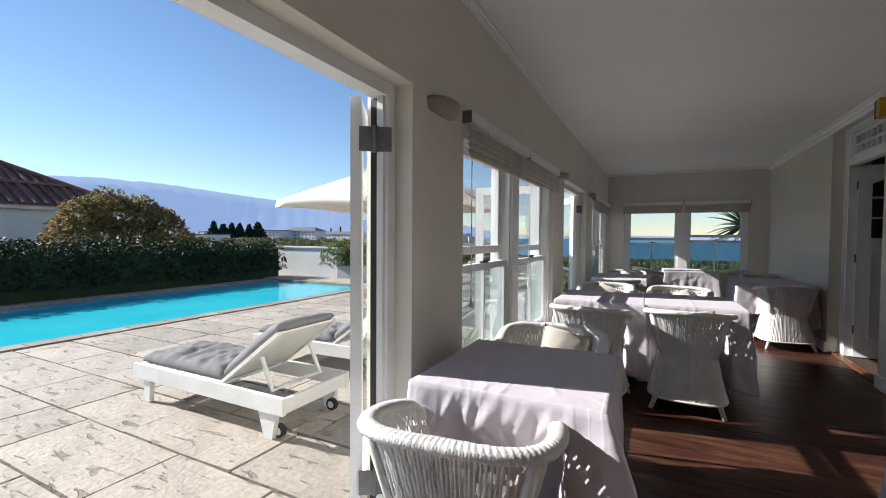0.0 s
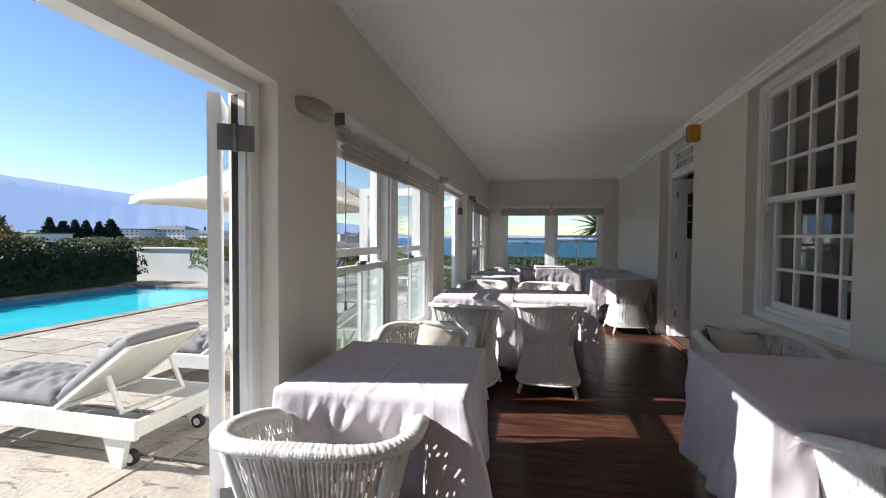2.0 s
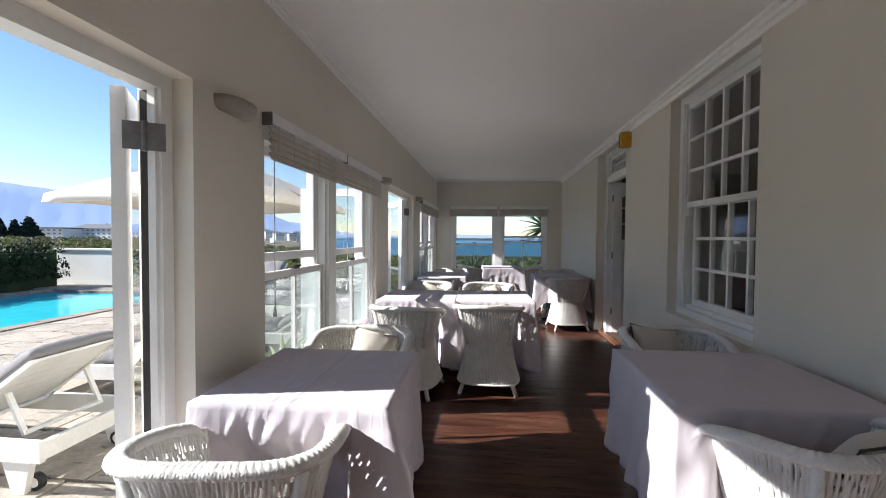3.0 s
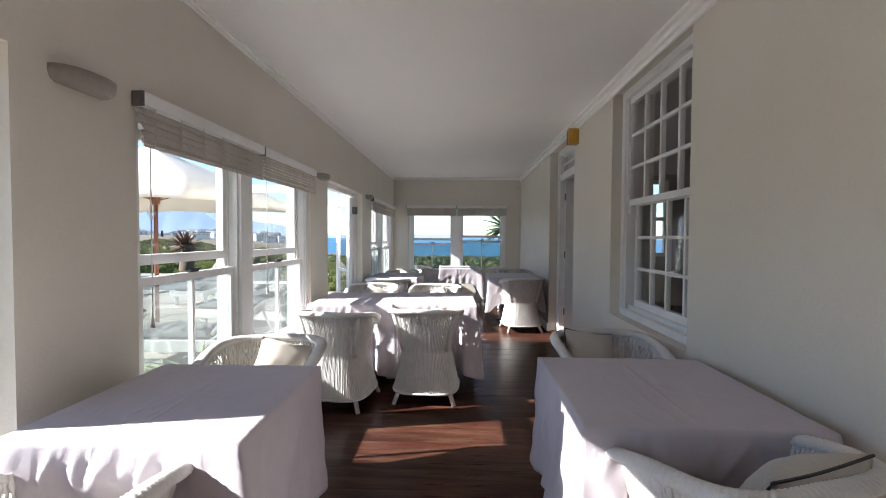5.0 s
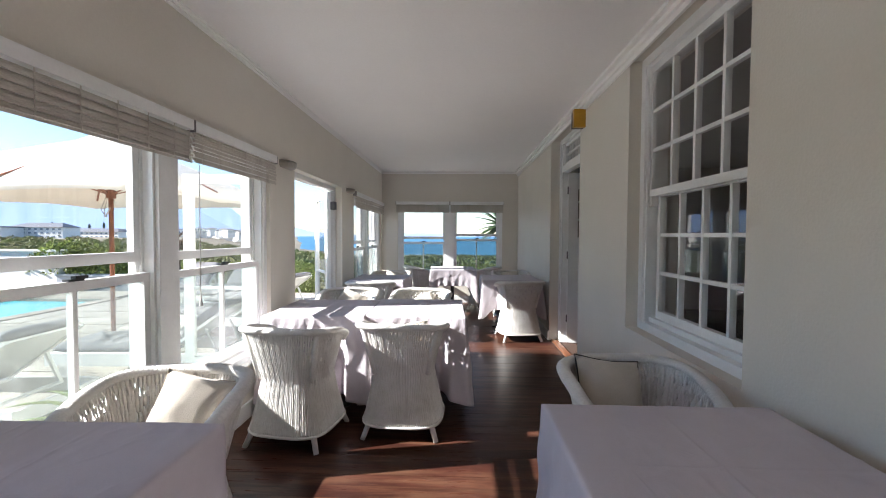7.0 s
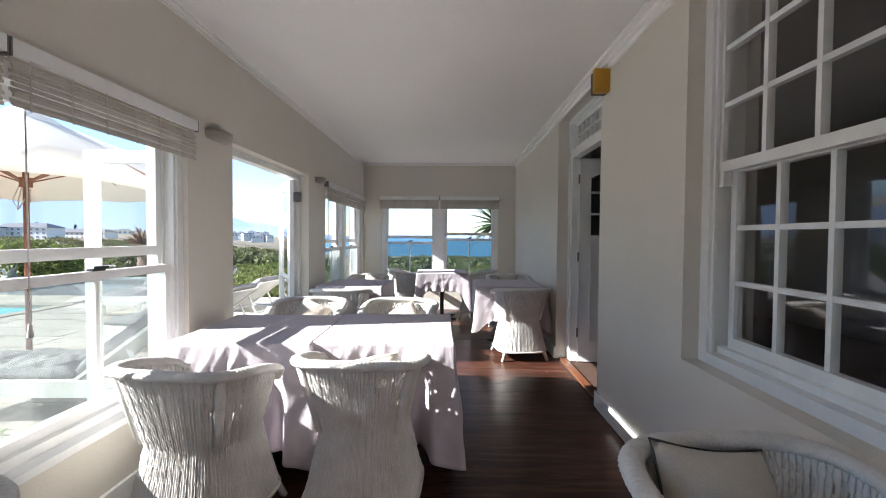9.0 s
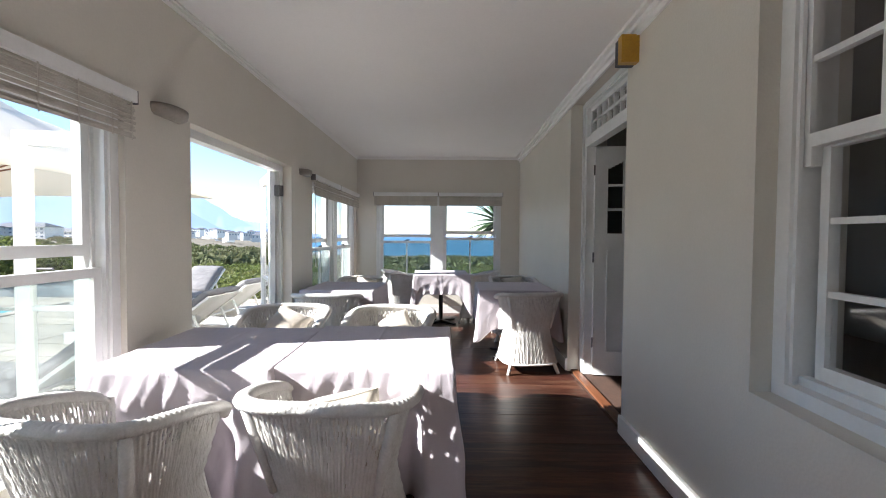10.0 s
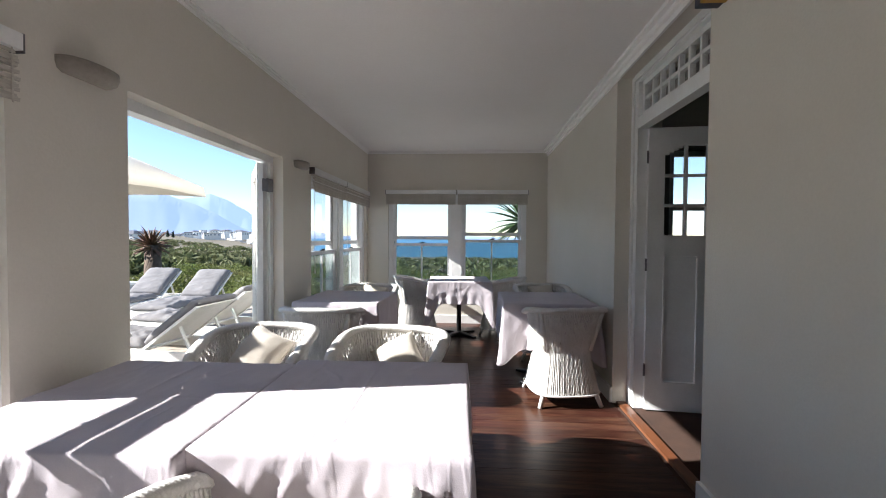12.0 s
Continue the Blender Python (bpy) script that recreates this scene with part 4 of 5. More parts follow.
M_TEAK = mat("red_teak", (0.27, 0.10, 0.045), 0.5, (0.18, 0.065, 0.03), 3, 40, 0.1, stretch=(8, 8, 1))
M_ALOE = mat("yellow_green_aloe", (0.30, 0.33, 0.12), 0.5, (0.20, 0.26, 0.09), 5, 40, 0.1)
M_ALOE_DRY = mat("red_brown_aloe", (0.16, 0.075, 0.045), 0.7, (0.10, 0.06, 0.03), 3, 30, 0.2)
M_PALM = mat("dark_green_blades", (0.045, 0.085, 0.03), 0.45, (0.03, 0.06, 0.025), 3, 30, 0.1)
M_POT = mat("grey_green_pot", (0.10, 0.13, 0.12), 0.6, None, 5, 40, 0.2)


# Aerial haze put into the colour: far slopes get a faint blue glow.
def haze_glow(name, base, glow, strength):
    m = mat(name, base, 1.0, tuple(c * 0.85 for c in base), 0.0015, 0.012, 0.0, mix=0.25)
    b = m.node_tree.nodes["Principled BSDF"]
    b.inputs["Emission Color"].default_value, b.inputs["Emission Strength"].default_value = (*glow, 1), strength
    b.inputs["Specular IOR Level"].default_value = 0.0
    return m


# Blue emission stands in for the air between; the second is paler.
M_MOUNT = haze_glow("haze_glow_mountain", (0.10, 0.105, 0.11), (0.128, 0.178, 0.29), 1.0)
M_MOUNT2 = haze_glow("paler_haze_glow_mountain", (0.08, 0.09, 0.10), (0.145, 0.20, 0.32), 1.0)


# ---- ground, sea, mountains ----
def polar(az, r, z):
    """A place by degrees left of +y, metres and height."""
    a = radians(az)
    return Vector((1.3 - r * math.sin(a), 1.5 + r * math.cos(a), z))


def ground_z(az, r):
    d = max(0.0, r - 13.5)
    a = (az + 180) % 360 - 180
    west = min(1, max(0, (a - 14) / 22)) if a < 110 else 1 - min(1, (a - 110) / 40)
    north = -0.9 - 0.042 * min(d, 520) if d < 520 else -22.7
    land = -0.9 - 0.013 * min(d, 60) + min(4.4, max(0, d - 60) * 0.0112)
    if a < -60 or a > 130:
        return -0.9 - 0.004 * min(d, 400)
    return north * (1 - west) + land * west


bm = bmesh.new()
rs = [0.5, 6, 12, 14, 17, 21, 27, 35, 45, 60, 80, 110, 150, 200, 260, 330, 420, 520, 680, 900, 1300, 2000, 3000, 4700]
prev = None
for r in rs:
    row = []
    for i in range(180):
        az = i * 2
        z = ground_z(az, r) + (noise.noise(Vector((r * 0.05, az * 0.11, 2))) * min(1.0, max(0, r - 16) * 0.012))
        row.append(bm.verts.new(polar(az, r, z if r > 12 else -0.9)))
    if prev:
        for i in range(180):
            bm.faces.new((prev[i], row[i], row[(i + 1) % 180], prev[(i + 1) % 180]))
    else:
        bm.faces.new(list(reversed(row)))
    prev = row
struct("ground", bm, M_GROUND, "coastal scrub land sloping to the sea", "ground", True)
bm = bmesh.new()
prev = None
for r in (120, 400, 1200, 2600, 4800):
    row = [bm.verts.new(polar(-80 + i * 2, r, -15)) for i in range(66)]
    if prev:
        for i in range(65):
            bm.faces.new((prev[i], row[i], row[i + 1], prev[i + 1]))
    prev = row
struct("water", bm, M_SEA, "blue sea to the horizon", "sea")


def ridge(name, dist, deep, profile, material, label, rough=1.0):
    """A range of mountains from a skyline given as degrees left of +y and degrees of height."""
    bm = bmesh.new()
    azs = [profile[0][0] + (profile[-1][0] - profile[0][0]) * i / 220 for i in range(221)]
    rows = [[], [], [], [], [], []]
    for az in azs:
        el = next((e0 + (e1 - e0) * (az - a0) / (a1 - a0) for (a0, e0), (a1, e1) in zip(profile, profile[1:]) if min(a0, a1) - 1e-6 <= az <= max(a0, a1) + 1e-6), 0)
        el += 0.10 * rough * noise.noise(Vector((az * 0.9, dist * 0.01, 0))) + 0.05 * rough * noise.noise(Vector((az * 3.1, dist * 0.01, 4)))
        for j, f in enumerate((0, 0.3, 0.55, 0.78, 1.0, 0.4)):
            d = dist - deep * (1 - f) if j < 5 else dist + deep
            gully = noise.noise(Vector((az * 0.8, f * 2.0, dist))) * 0.07 * math.sin(math.pi * f) if j < 5 else 0
            h = -30 + (1.28 + math.tan(radians(max(el, 0.02))) * dist + 30) * min(1, f ** 1.15 + gully)
            rows[j].append(bm.verts.new(polar(az, d, h)))
    for a, b in zip(rows, rows[1:]):
        for i in range(220):
            bm.faces.new((a[i], a[i + 1], b[i + 1], b[i]))
    struct(name, bm, material, label, "mountain", True)


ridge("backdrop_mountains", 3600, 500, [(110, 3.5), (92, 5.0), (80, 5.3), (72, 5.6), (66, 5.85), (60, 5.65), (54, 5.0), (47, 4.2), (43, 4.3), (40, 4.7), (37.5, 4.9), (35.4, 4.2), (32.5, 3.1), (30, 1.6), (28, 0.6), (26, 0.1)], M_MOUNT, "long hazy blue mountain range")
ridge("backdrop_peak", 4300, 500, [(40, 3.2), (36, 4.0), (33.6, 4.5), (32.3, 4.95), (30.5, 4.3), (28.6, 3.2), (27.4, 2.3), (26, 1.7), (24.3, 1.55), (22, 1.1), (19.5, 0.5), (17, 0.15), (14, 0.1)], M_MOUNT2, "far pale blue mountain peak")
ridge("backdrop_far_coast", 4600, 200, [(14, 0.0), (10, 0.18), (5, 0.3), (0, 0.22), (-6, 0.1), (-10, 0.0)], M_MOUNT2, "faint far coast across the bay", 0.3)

# ---- terrace ----
PX0, PX1, PY0, PY1 = -11.2, -6.95, -6.0, 11.5
TY = 13.1
struct("terrace_bed", boxes((PX1, -8, -1.3, XLO, TY, ZT - 0.045), (-12.6, PY1, -1.3, PX1, TY + 0.6, ZT - 0.045), (-12.6, -8, -1.3, PX0, PY1, ZT - 0.045), (PX0, -8, -1.3, PX1, PY0, ZT - 0.045), (PX0, PY0, -2.2, PX1, PY1, -1.9)), mat("grey_mortar", (0.36, 0.33, 0.29), 0.9, None, 4, 40, 0.4), "mortar bed of the terrace", "terrace")
struct("pool_lining", boxes((PX0 - 0.1, PY0, -1.9, PX0, PY1, ZT - 0.05), (PX1, PY0, -1.9, PX1 + 0.1, PY1, ZT - 0.05), (PX0, PY1, -1.9, PX1, PY1 + 0.1, ZT - 0.05)), M_POOL, "turquoise pool lining", "pool")
bm = bmesh.new()
gx, gy = 30, 90
gv = [[bm.verts.new((PX0 + (PX1 - PX0) * i / gx, PY0 + (PY1 - PY0) * j / gy, ZT - 0.055 + 0.003 * noise.noise(Vector((i * 0.8, j * 0.8, 1))))) for j in range(gy + 1)] for i in range(gx + 1)]
for i in range(gx):
    for j in range(gy):
        bm.faces.new((gv[i][j], gv[i + 1][j], gv[i + 1][j + 1], gv[i][j + 1]))
struct("pool_water", bm, M_POOL, "still turquoise swimming pool water", "water", True)


def solid_leaves(name, shrubs, leaves, size, material, parent=None, seed=1, flat=0.75, core=True):
    """Crowns of many small leaves over dark twigs; shrubs are centres with radii."""
    r = np.random.RandomState(seed)
    verts, faces = [], []
    for c, rad in shrubs:
        rad = np.array(rad if isinstance(rad, tuple) else (rad, rad, rad * flat))
        n = max(12, int(leaves * float(rad.mean()) ** 2))
        d = r.normal(size=(n, 3))
        d[:, 2] = np.abs(d[:, 2]) * 1.0 - 0.25
        d /= np.linalg.norm(d, axis=1)[:, None]
        lump = np.array([1 + 0.32 * noise.noise(Vector((float(q[0]) * 2.2 + c[0], float(q[1]) * 2.2 + c[1], float(q[2]) * 2.2))) for q in d])
        p = np.array(c) + d * rad * (lump * (1 - 0.35 * r.rand(n) ** 2))[:, None]
        a = r.normal(size=(n, 3))
        a /= np.linalg.norm(a, axis=1)[:, None]
        b = np.cross(a, r.normal(size=(n, 3)))
        b /= np.linalg.norm(b, axis=1)[:, None] + 1e-9
        s = size * (0.6 + 0.8 * r.rand(n))[:, None]
        base = len(verts)
        verts += np.stack([p - a * s, p - b * s * 0.45, p + a * s, p + b * s * 0.45], 1).reshape(-1, 3).tolist()
        faces += [(base + 4 * k, base + 4 * k + 1, base + 4 * k + 2, base + 4 * k + 3) for k in range(n)]
    me = bpy.data.meshes.new(name)
    me.from_pydata(verts, [], faces)
    me.materials.append(material)
    ob = new(name, me)
    ob.parent = parent
    return ob


# ---- hedge, tree, shrubs ----
rng = random.Random(11)
h = thing("hedge", pose(0, 0, ZT), "dense dark green clipped hedge beside the pool", "hedge")
lumps = []
y = -7.0
while y < 12.7:
    for x in (-12.35, -11.95):
        for z in (0.25, 0.65, 1.0):
            gap = 0.8 if y > 6 and rng.random() < 0.22 else 1.0
            lumps.append(((x + rng.uniform(-0.1, 0.1), y + rng.uniform(-0.1, 0.1), z + rng.uniform(-0.06, 0.1)), (0.42 * gap, 0.42 * gap, 0.36 * gap)))
    y += 0.42
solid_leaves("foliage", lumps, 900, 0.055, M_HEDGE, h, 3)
# Plain dark block added behind the leaves to close the hedge's inside.
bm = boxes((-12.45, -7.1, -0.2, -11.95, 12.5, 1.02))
part("core_block", bm, M_HEDGE, h)
bpy.context.view_layer.update()


def tree(name, x, y, base, height, crowns, leaves, size, material, label, limb=0.1):
    t = thing(name, pose(x, y, base), label, "tree")
    bm = bmesh.new()
    tube(bm, [(0, 0, 0), (0.03, 0.02, height * 0.3), (0.0, 0.05, height * 0.62)], [limb, limb * 0.75, limb * 0.4], 8)
    for c, rad in crowns:
        tube(bm, [(0.02, 0.02, height * 0.25), (c[0] * 0.5, c[1] * 0.5, (height * 0.3 + c[2]) / 2), c], [limb * 0.5, limb * 0.35, limb * 0.12], 6)
    part("trunk", bm, M_BARK, t, smooth=True)
    solid_leaves("crown", crowns, leaves, size, material, t, int(abs(x) * 10), 0.85)
    return t


tree("garden_tree", -15.6, 9.0, -0.9, 3.6, [((0, 0, 2.5), 1.1), ((-0.2, -0.9, 2.3), 0.95), ((0.3, 0.9, 2.5), 0.85), ((0.1, 1.7, 2.05), 0.7), ((0.4, -1.6, 1.9), 0.8), ((-0.1, -0.4, 3.15), 0.65), ((0.1, 0.5, 3.05), 0.6), ((0, -1.2, 2.9), 0.5), ((0.2, 1.3, 2.7), 0.5), ((0.6, 0.2, 1.8), 0.9), ((0.3, 2.2, 1.75), 0.45)], 1700, 0.075, M_TREE, "round bronze-green garden tree behind the hedge", 0.12)
tree("garden_shrub", -9.7, 13.6, -0.9, 1.6, [((0, 0, 1.35), 0.85), ((0.8, 0.2, 1.2), 0.75), ((-0.7, 0.3, 1.25), 0.7), ((1.6, 0.3, 1.0), 0.6)], 2200, 0.06, M_LEAF, "bright green shrub behind the garden wall", 0.06)
for k, (az, el, hh) in enumerate(((55.2, 1.5, 9), (54.2, 1.2, 8), (53.3, 1.35, 8.5), (52.4, 1.3, 8), (51.4, 1.2, 7.5), (50.4, 1.45, 8), (44.4, 1.15, 0), (41.6, 1.05, 0), (40.4, 1.2, 0), (36.2, 0.75, 0), (35.7, 0.6, 0))):
    r = 170 if hh else 260
    p = polar(az, r, ground_z(az, r) - 0.5)
    top = 1.28 + math.tan(radians(el + (0.25 if hh else 0))) * r - p.z
    n, wd = 5, rng.uniform(0.20, 0.34) if hh else 0.10
    tree("conifer", p.x, p.y, p.z, top, [((0, 0, top * (0.25 + 0.7 * i / n)), (top * wd * (1.15 - i / n), top * wd * (1.15 - i / n), top * 0.14)) for i in range(n)], 110, 0.5, M_CYP, "dark far conifer among the houses", 0.25)

near, mid = [], []
for k in range(330):
    az, r = rng.uniform(-26, 44), 13 + 21 * rng.random() ** 1.2
    p = polar(az, r, 0)
    if p.y < TY + 1.2 and p.x < 2 or p.y < 12:
        continue
    s = rng.uniform(0.5, 1.05)
    near.append(((p.x, p.y, ground_z(az, r) + s * 0.25), (s, s, s * 0.7)))
for k in range(900):
    az, r = rng.uniform(-28, 60), 33 + 130 * rng.random() ** 1.5
    p = polar(az, r, 0)
    s = rng.uniform(0.8, 2.0)
    mid.append(((p.x, p.y, ground_z(az, r) + s * 0.1), (s, s, s * 0.6)))
tagged(solid_leaves("coastal_scrub", near, 1900, 0.056, M_LEAF, None, 21), "dense green coastal scrub beyond the terrace", "shrubs", kind="stuff")
tagged(solid_leaves("far_scrub", mid, 110, 0.26, M_HEATH, None, 22), "low green scrub running down to the shore", "shrubs", kind="stuff")

# ---- garden walls ----
struct("garden_wall", boxes((-12.6, 13.1, -1.2, -9.6, 13.35, 0.80), (-12.65, 13.05, 0.80, -9.55, 13.4, 0.85), bevel=0.01), M_RENDER, "white rendered garden wall", "wall")
struct("low_wall", boxes((-9.6, 13.1, -1.2, -5.6, 13.35, 0.12), (-9.62, 13.06, 0.12, -5.55, 13.39, 0.17), bevel=0.01), M_GREYWALL, "low grey garden wall with a pale coping", "wall")

# ---- neighbouring house ----
nh = thing("neighbour_house", pose(-20.6, 11.3, -0.9), "white neighbouring house with a red-brown tiled hip roof", "house")
part("wall", boxes((-10, -22, 0, 0, 0, 3.15)), M_RENDER, nh)
part("gutter", boxes((-10.4, -22.4, 3.1, 0.35, 0.35, 3.25), bevel=0.02), M_RENDER, nh)
bm = bmesh.new()
v = [bm.verts.new(p) for p in ((0.5, 0.5, 3.25), (0.5, -22.5, 3.25), (-10.5, -22.5, 3.25), (-10.5, 0.5, 3.25), (-5, -5, 6.2), (-5, -17, 6.2))]
for f in ((0, 4, 5, 1), (0, 3, 4), (2, 5, 4, 3), (1, 5, 2), (0, 1, 2, 3)):
    bm.faces.new([v[i] for i in f])
roof = part("roof", bm, M_ROOF, nh)
bm = bmesh.new()
tube(bm, [(0.5, 0.5, 3.28), (-5, -5, 6.24), (-5, -17, 6.24)], 0.13, 8)
part("ridge_tile", bm, M_ROOF, roof)
first = None
for k in range(64):      # tile ribs up the slope that faces the pool
    y = 0.2 - k * 0.35
    rise = min(1, max(0.05, (0.5 - y) / 5.5))
    if k >= 16:
        rise = 1.0
    bm = bmesh.new()
    tube(bm, [(0.5, y, 3.30), (0.5 - 5.5 * rise, y, 3.30 + 2.95 * rise)], 0.075, 6)
    part("roof_tile", bm, M_ROOF, roof)
for z in (0.3, 0.6):
    bm = bmesh.new()
    box(bm, 0.5 - 5.5 * z - 0.1, -22, 3.3 + 2.95 * z - 0.01, 0.5 - 5.5 * z + 0.1, 0.4 - 5.5 * z, 3.3 + 2.95 * z + 0.10)
    part("tile_course", bm, M_ROOF, roof)


# ---- far town ----
def block(az, r, w, dp, base, h, floors, bays, flat, label, turn=-42):
    p = polar(az, r, base if base > -90 else ground_z(az, r))
    t = thing("apartment_building" if floors > 1 else "far_house", pose(p.x, p.y, p.z, 0, 0, az + turn), label, "building")
    part("wall", boxes((-w / 2, 0, -2.5, w / 2, dp, h)), M_TOWNWALL, t)
    if flat:
        part("roof", boxes((-w / 2 - 0.3, -0.3, h, w / 2 + 0.3, dp + 0.3, h + 0.35)), M_TOWNROOF, t)
    else:
        bm = bmesh.new()
        v = [bm.verts.new(q) for q in ((-w / 2 - 0.4, -0.4, h), (w / 2 + 0.4, -0.4, h), (w / 2 + 0.4, dp + 0.4, h), (-w / 2 - 0.4, dp + 0.4, h), (-w / 2 + dp * 0.4, dp / 2, h + dp * 0.22), (w / 2 - dp * 0.4, dp / 2, h + dp * 0.22))]
        for f in ((0, 1, 5, 4), (1, 2, 5), (2, 3, 4, 5), (3, 0, 4), (3, 2, 1, 0)):
            bm.faces.new([v[i] for i in f])
        part("roof", bm, M_TOWNROOF, t)
    fh = h / floors
    pane = None
    for i in range(bays):
        for j in range(floors):
            x = -w / 2 + w * (i + 0.5) / bays
            if pane is None:
                pane = s = part("window", boxes((-w / bays * 0.2, -0.06, fh * 0.3, w / bays * 0.2, 0.1, fh * 0.72)), M_TOWNGLASS, t)
            else:
                s = new("window", pane.data)
                s.parent = t
            s.matrix_basis = pose(x, 0, j * fh)


R = 190
ZB = lambda el: 1.28 + math.tan(radians(el)) * R
block(49.2, R, 11, 8, ZB(-0.5), 3.4, 3, 6, True, "white flat-roofed apartment block in the distance")
block(45.6, R, 17, 7, ZB(-0.5), 3.6, 3, 9, False, "white apartment block with a slate roof in the distance")
block(41.6, R + 12, 22, 6, ZB(-0.5), 2.3, 2, 12, False, "long white terrace of houses in the distance")
block(57.8, R - 30, 18, 8, ZB(-0.8), 2.6, 1, 6, True, "low pale blue-grey hall in the distance")
for k in range(120):
    az = rng.uniform(23, 41) if k < 90 else rng.uniform(36, 66)
    r = rng.uniform(330, 560)
    el = rng.uniform(-0.55, 0.05) + (0.35 if 29 < az < 34 else 0)
    block(az, r, rng.uniform(4, 8.5), 5, 1.28 + math.tan(radians(el)) * r, rng.uniform(1.8, 3.0), 1, 3, rng.random() < 0.25, "small pale house in the distant town", rng.uniform(-40, 40))


# ---- sun loungers ----
def lounger():
    t = thing("sun_lounger", pose(0, 0, 0), "white painted timber sun lounger with a grey canvas mattress", "sun lounger", "sun loungers")
    # head towards +x, foot at -x; 1.95 long and 0.72 wide
    for sy in (-1, 1):
        bm = bmesh.new()
        vs = box(bm, -0.98, sy * 0.36 - 0.018, 0.21, 0.95, sy * 0.36 + 0.018, 0.34)
        bevelled(bm, 0.006, 2)
        part("side_rail", bm, M_LOUNGER, t)
        bm = bmesh.new()
        vs = box(bm, -0.86, sy * 0.335 - 0.02, 0.0, -0.75, sy * 0.335 + 0.02, 0.21)
        for v in vs:
            if v.co.z < 0.1:
                v.co.x = -0.805 + (v.co.x + 0.805) * 0.6
        bevelled(bm, 0.005, 1)
        part("leg", bm, M_LOUNGER, t)
        bm = bmesh.new()
        vs = box(bm, 0.66, sy * 0.335 - 0.02, 0.0, 0.86, sy * 0.335 + 0.02, 0.21)
        for v in vs:
            if v.co.z < 0.1:
                v.co.x = 0.77 + (v.co.x - 0.76) * 0.42
        bevelled(bm, 0.005, 1)
        leg = part("leg", bm, M_LOUNGER, t)
        bm = bmesh.new()
        tube(bm, [(0.83, sy * 0.275, 0.052), (0.83, sy * 0.312, 0.052)], 0.052, 18)
        wheel = part("wheel", bm, M_RUBBER, leg)
        bm = bmesh.new()
        tube(bm, [(0.83, sy * 0.272, 0.052), (0.83, sy * 0.315, 0.052)], 0.03, 14)
        part("hub", bm, M_LOUNGER, leg)
    for x in (-0.965, 0.93):
        part("end_rail", boxes((x - 0.016, -0.34, 0.22, x + 0.016, 0.34, 0.33), bevel=0.005), M_LOUNGER, t)
    slat = None
    for k in range(11):
        if slat is None:
            slat = s = part("slat", boxes((-0.045, -0.34, 0.318, 0.045, 0.34, 0.338), bevel=0.004), M_LOUNGER, t)
        else:
            s = new("slat", slat.data)
            s.parent = t
        s.matrix_basis = pose(-0.87 + k * 0.105, 0, 0)
    back = new("backrest")
    back.parent, back.matrix_basis = t, pose(0.22, 0, 0.345, 0, -36, 0)
    for sy in (-1, 1):
        part("back_stile", boxes((0, sy * 0.315 - 0.02, -0.014, 0.78, sy * 0.315 + 0.02, 0.014), bevel=0.004), M_LOUNGER, back)
    slat = None
    for k in range(7):
        if slat is None:
            slat = s = part("back_slat", boxes((0.0, -0.295, 0.0, 0.104, 0.295, 0.016), bevel=0.003), M_LOUNGER, back)
        else:
            s = new("back_slat", slat.data)
            s.parent = back
        s.matrix_basis = pose(0.02 + k * 0.107, 0, 0)
    bm = bmesh.new()
    for sy in (-1, 1):
        bar(bm, (0.60, sy * 0.26, 0.58), (0.72, sy * 0.26, 0.32), 0.03, 0.02)
    bar(bm, (0.715, -0.26, 0.335), (0.715, 0.26, 0.335), 0.03, 0.02)
    part("prop", bm, M_LOUNGER, t)

    def pad(length, seed, loose=1.0):
        bm = bmesh.new()
        nx, ny = 44, 26
        g = {}
        for side in (0, 1):
            for i in range(nx + 1):
                for j in range(ny + 1):
                    u, v = 2 * i / nx - 1, 2 * j / ny - 1
                    e = ((1 - abs(u) ** 6) * (1 - abs(v) ** 6)) ** 0.5
                    wr = 0.012 * noise.noise(Vector((u * 5 + seed, v * 2.2, 0))) + 0.006 * math.sin(u * 11 + v * 3 + seed) * (1 - v * v) + 0.022 * (max(0.0, 1 - 3.2 * abs(noise.noise(Vector((u * 4.6 + v * 1.3 + seed, v * 1.5 - u * 0.6, 2.0))))) - 0.4)
                    z = 0.012 * (1 - e) if side == 0 else 0.045 + 0.065 * e + 1.5 * wr * e * loose
                    g[side, i, j] = bm.verts.new(((u + 1) / 2 * length, v * 0.31, z))
        for side in (0, 1):
            for i in range(nx):
                for j in range(ny):
                    bm.faces.new((g[side, i, j], g[side, i + 1, j], g[side, i + 1, j + 1], g[side, i, j + 1]))
        edge = [(i, 0) for i in range(nx)] + [(nx, j) for j in range(ny)] + [(nx - i, ny) for i in range(nx)] + [(0, ny - j) for j in range(ny)]
        for k in range(len(edge)):
            a, b = edge[k], edge[(k + 1) % len(edge)]
            bm.faces.new((g[0, a[0], a[1]], g[0, b[0], b[1]], g[1, b[0], b[1]], g[1, a[0], a[1]]))
        return bm
    m = part("mattress", pad(1.12, 1.0, 0.75), M_MATTRESS, t, "grey canvas mattress", True)
    m.matrix_basis = pose(-0.95, 0, 0.338)
    m = part("back_mattress", pad(0.76, 4.0, 0.25), M_MATTRESS, back, "grey canvas mattress", True)
    m.matrix_basis = pose(0.03, 0, 0.016)
    return t


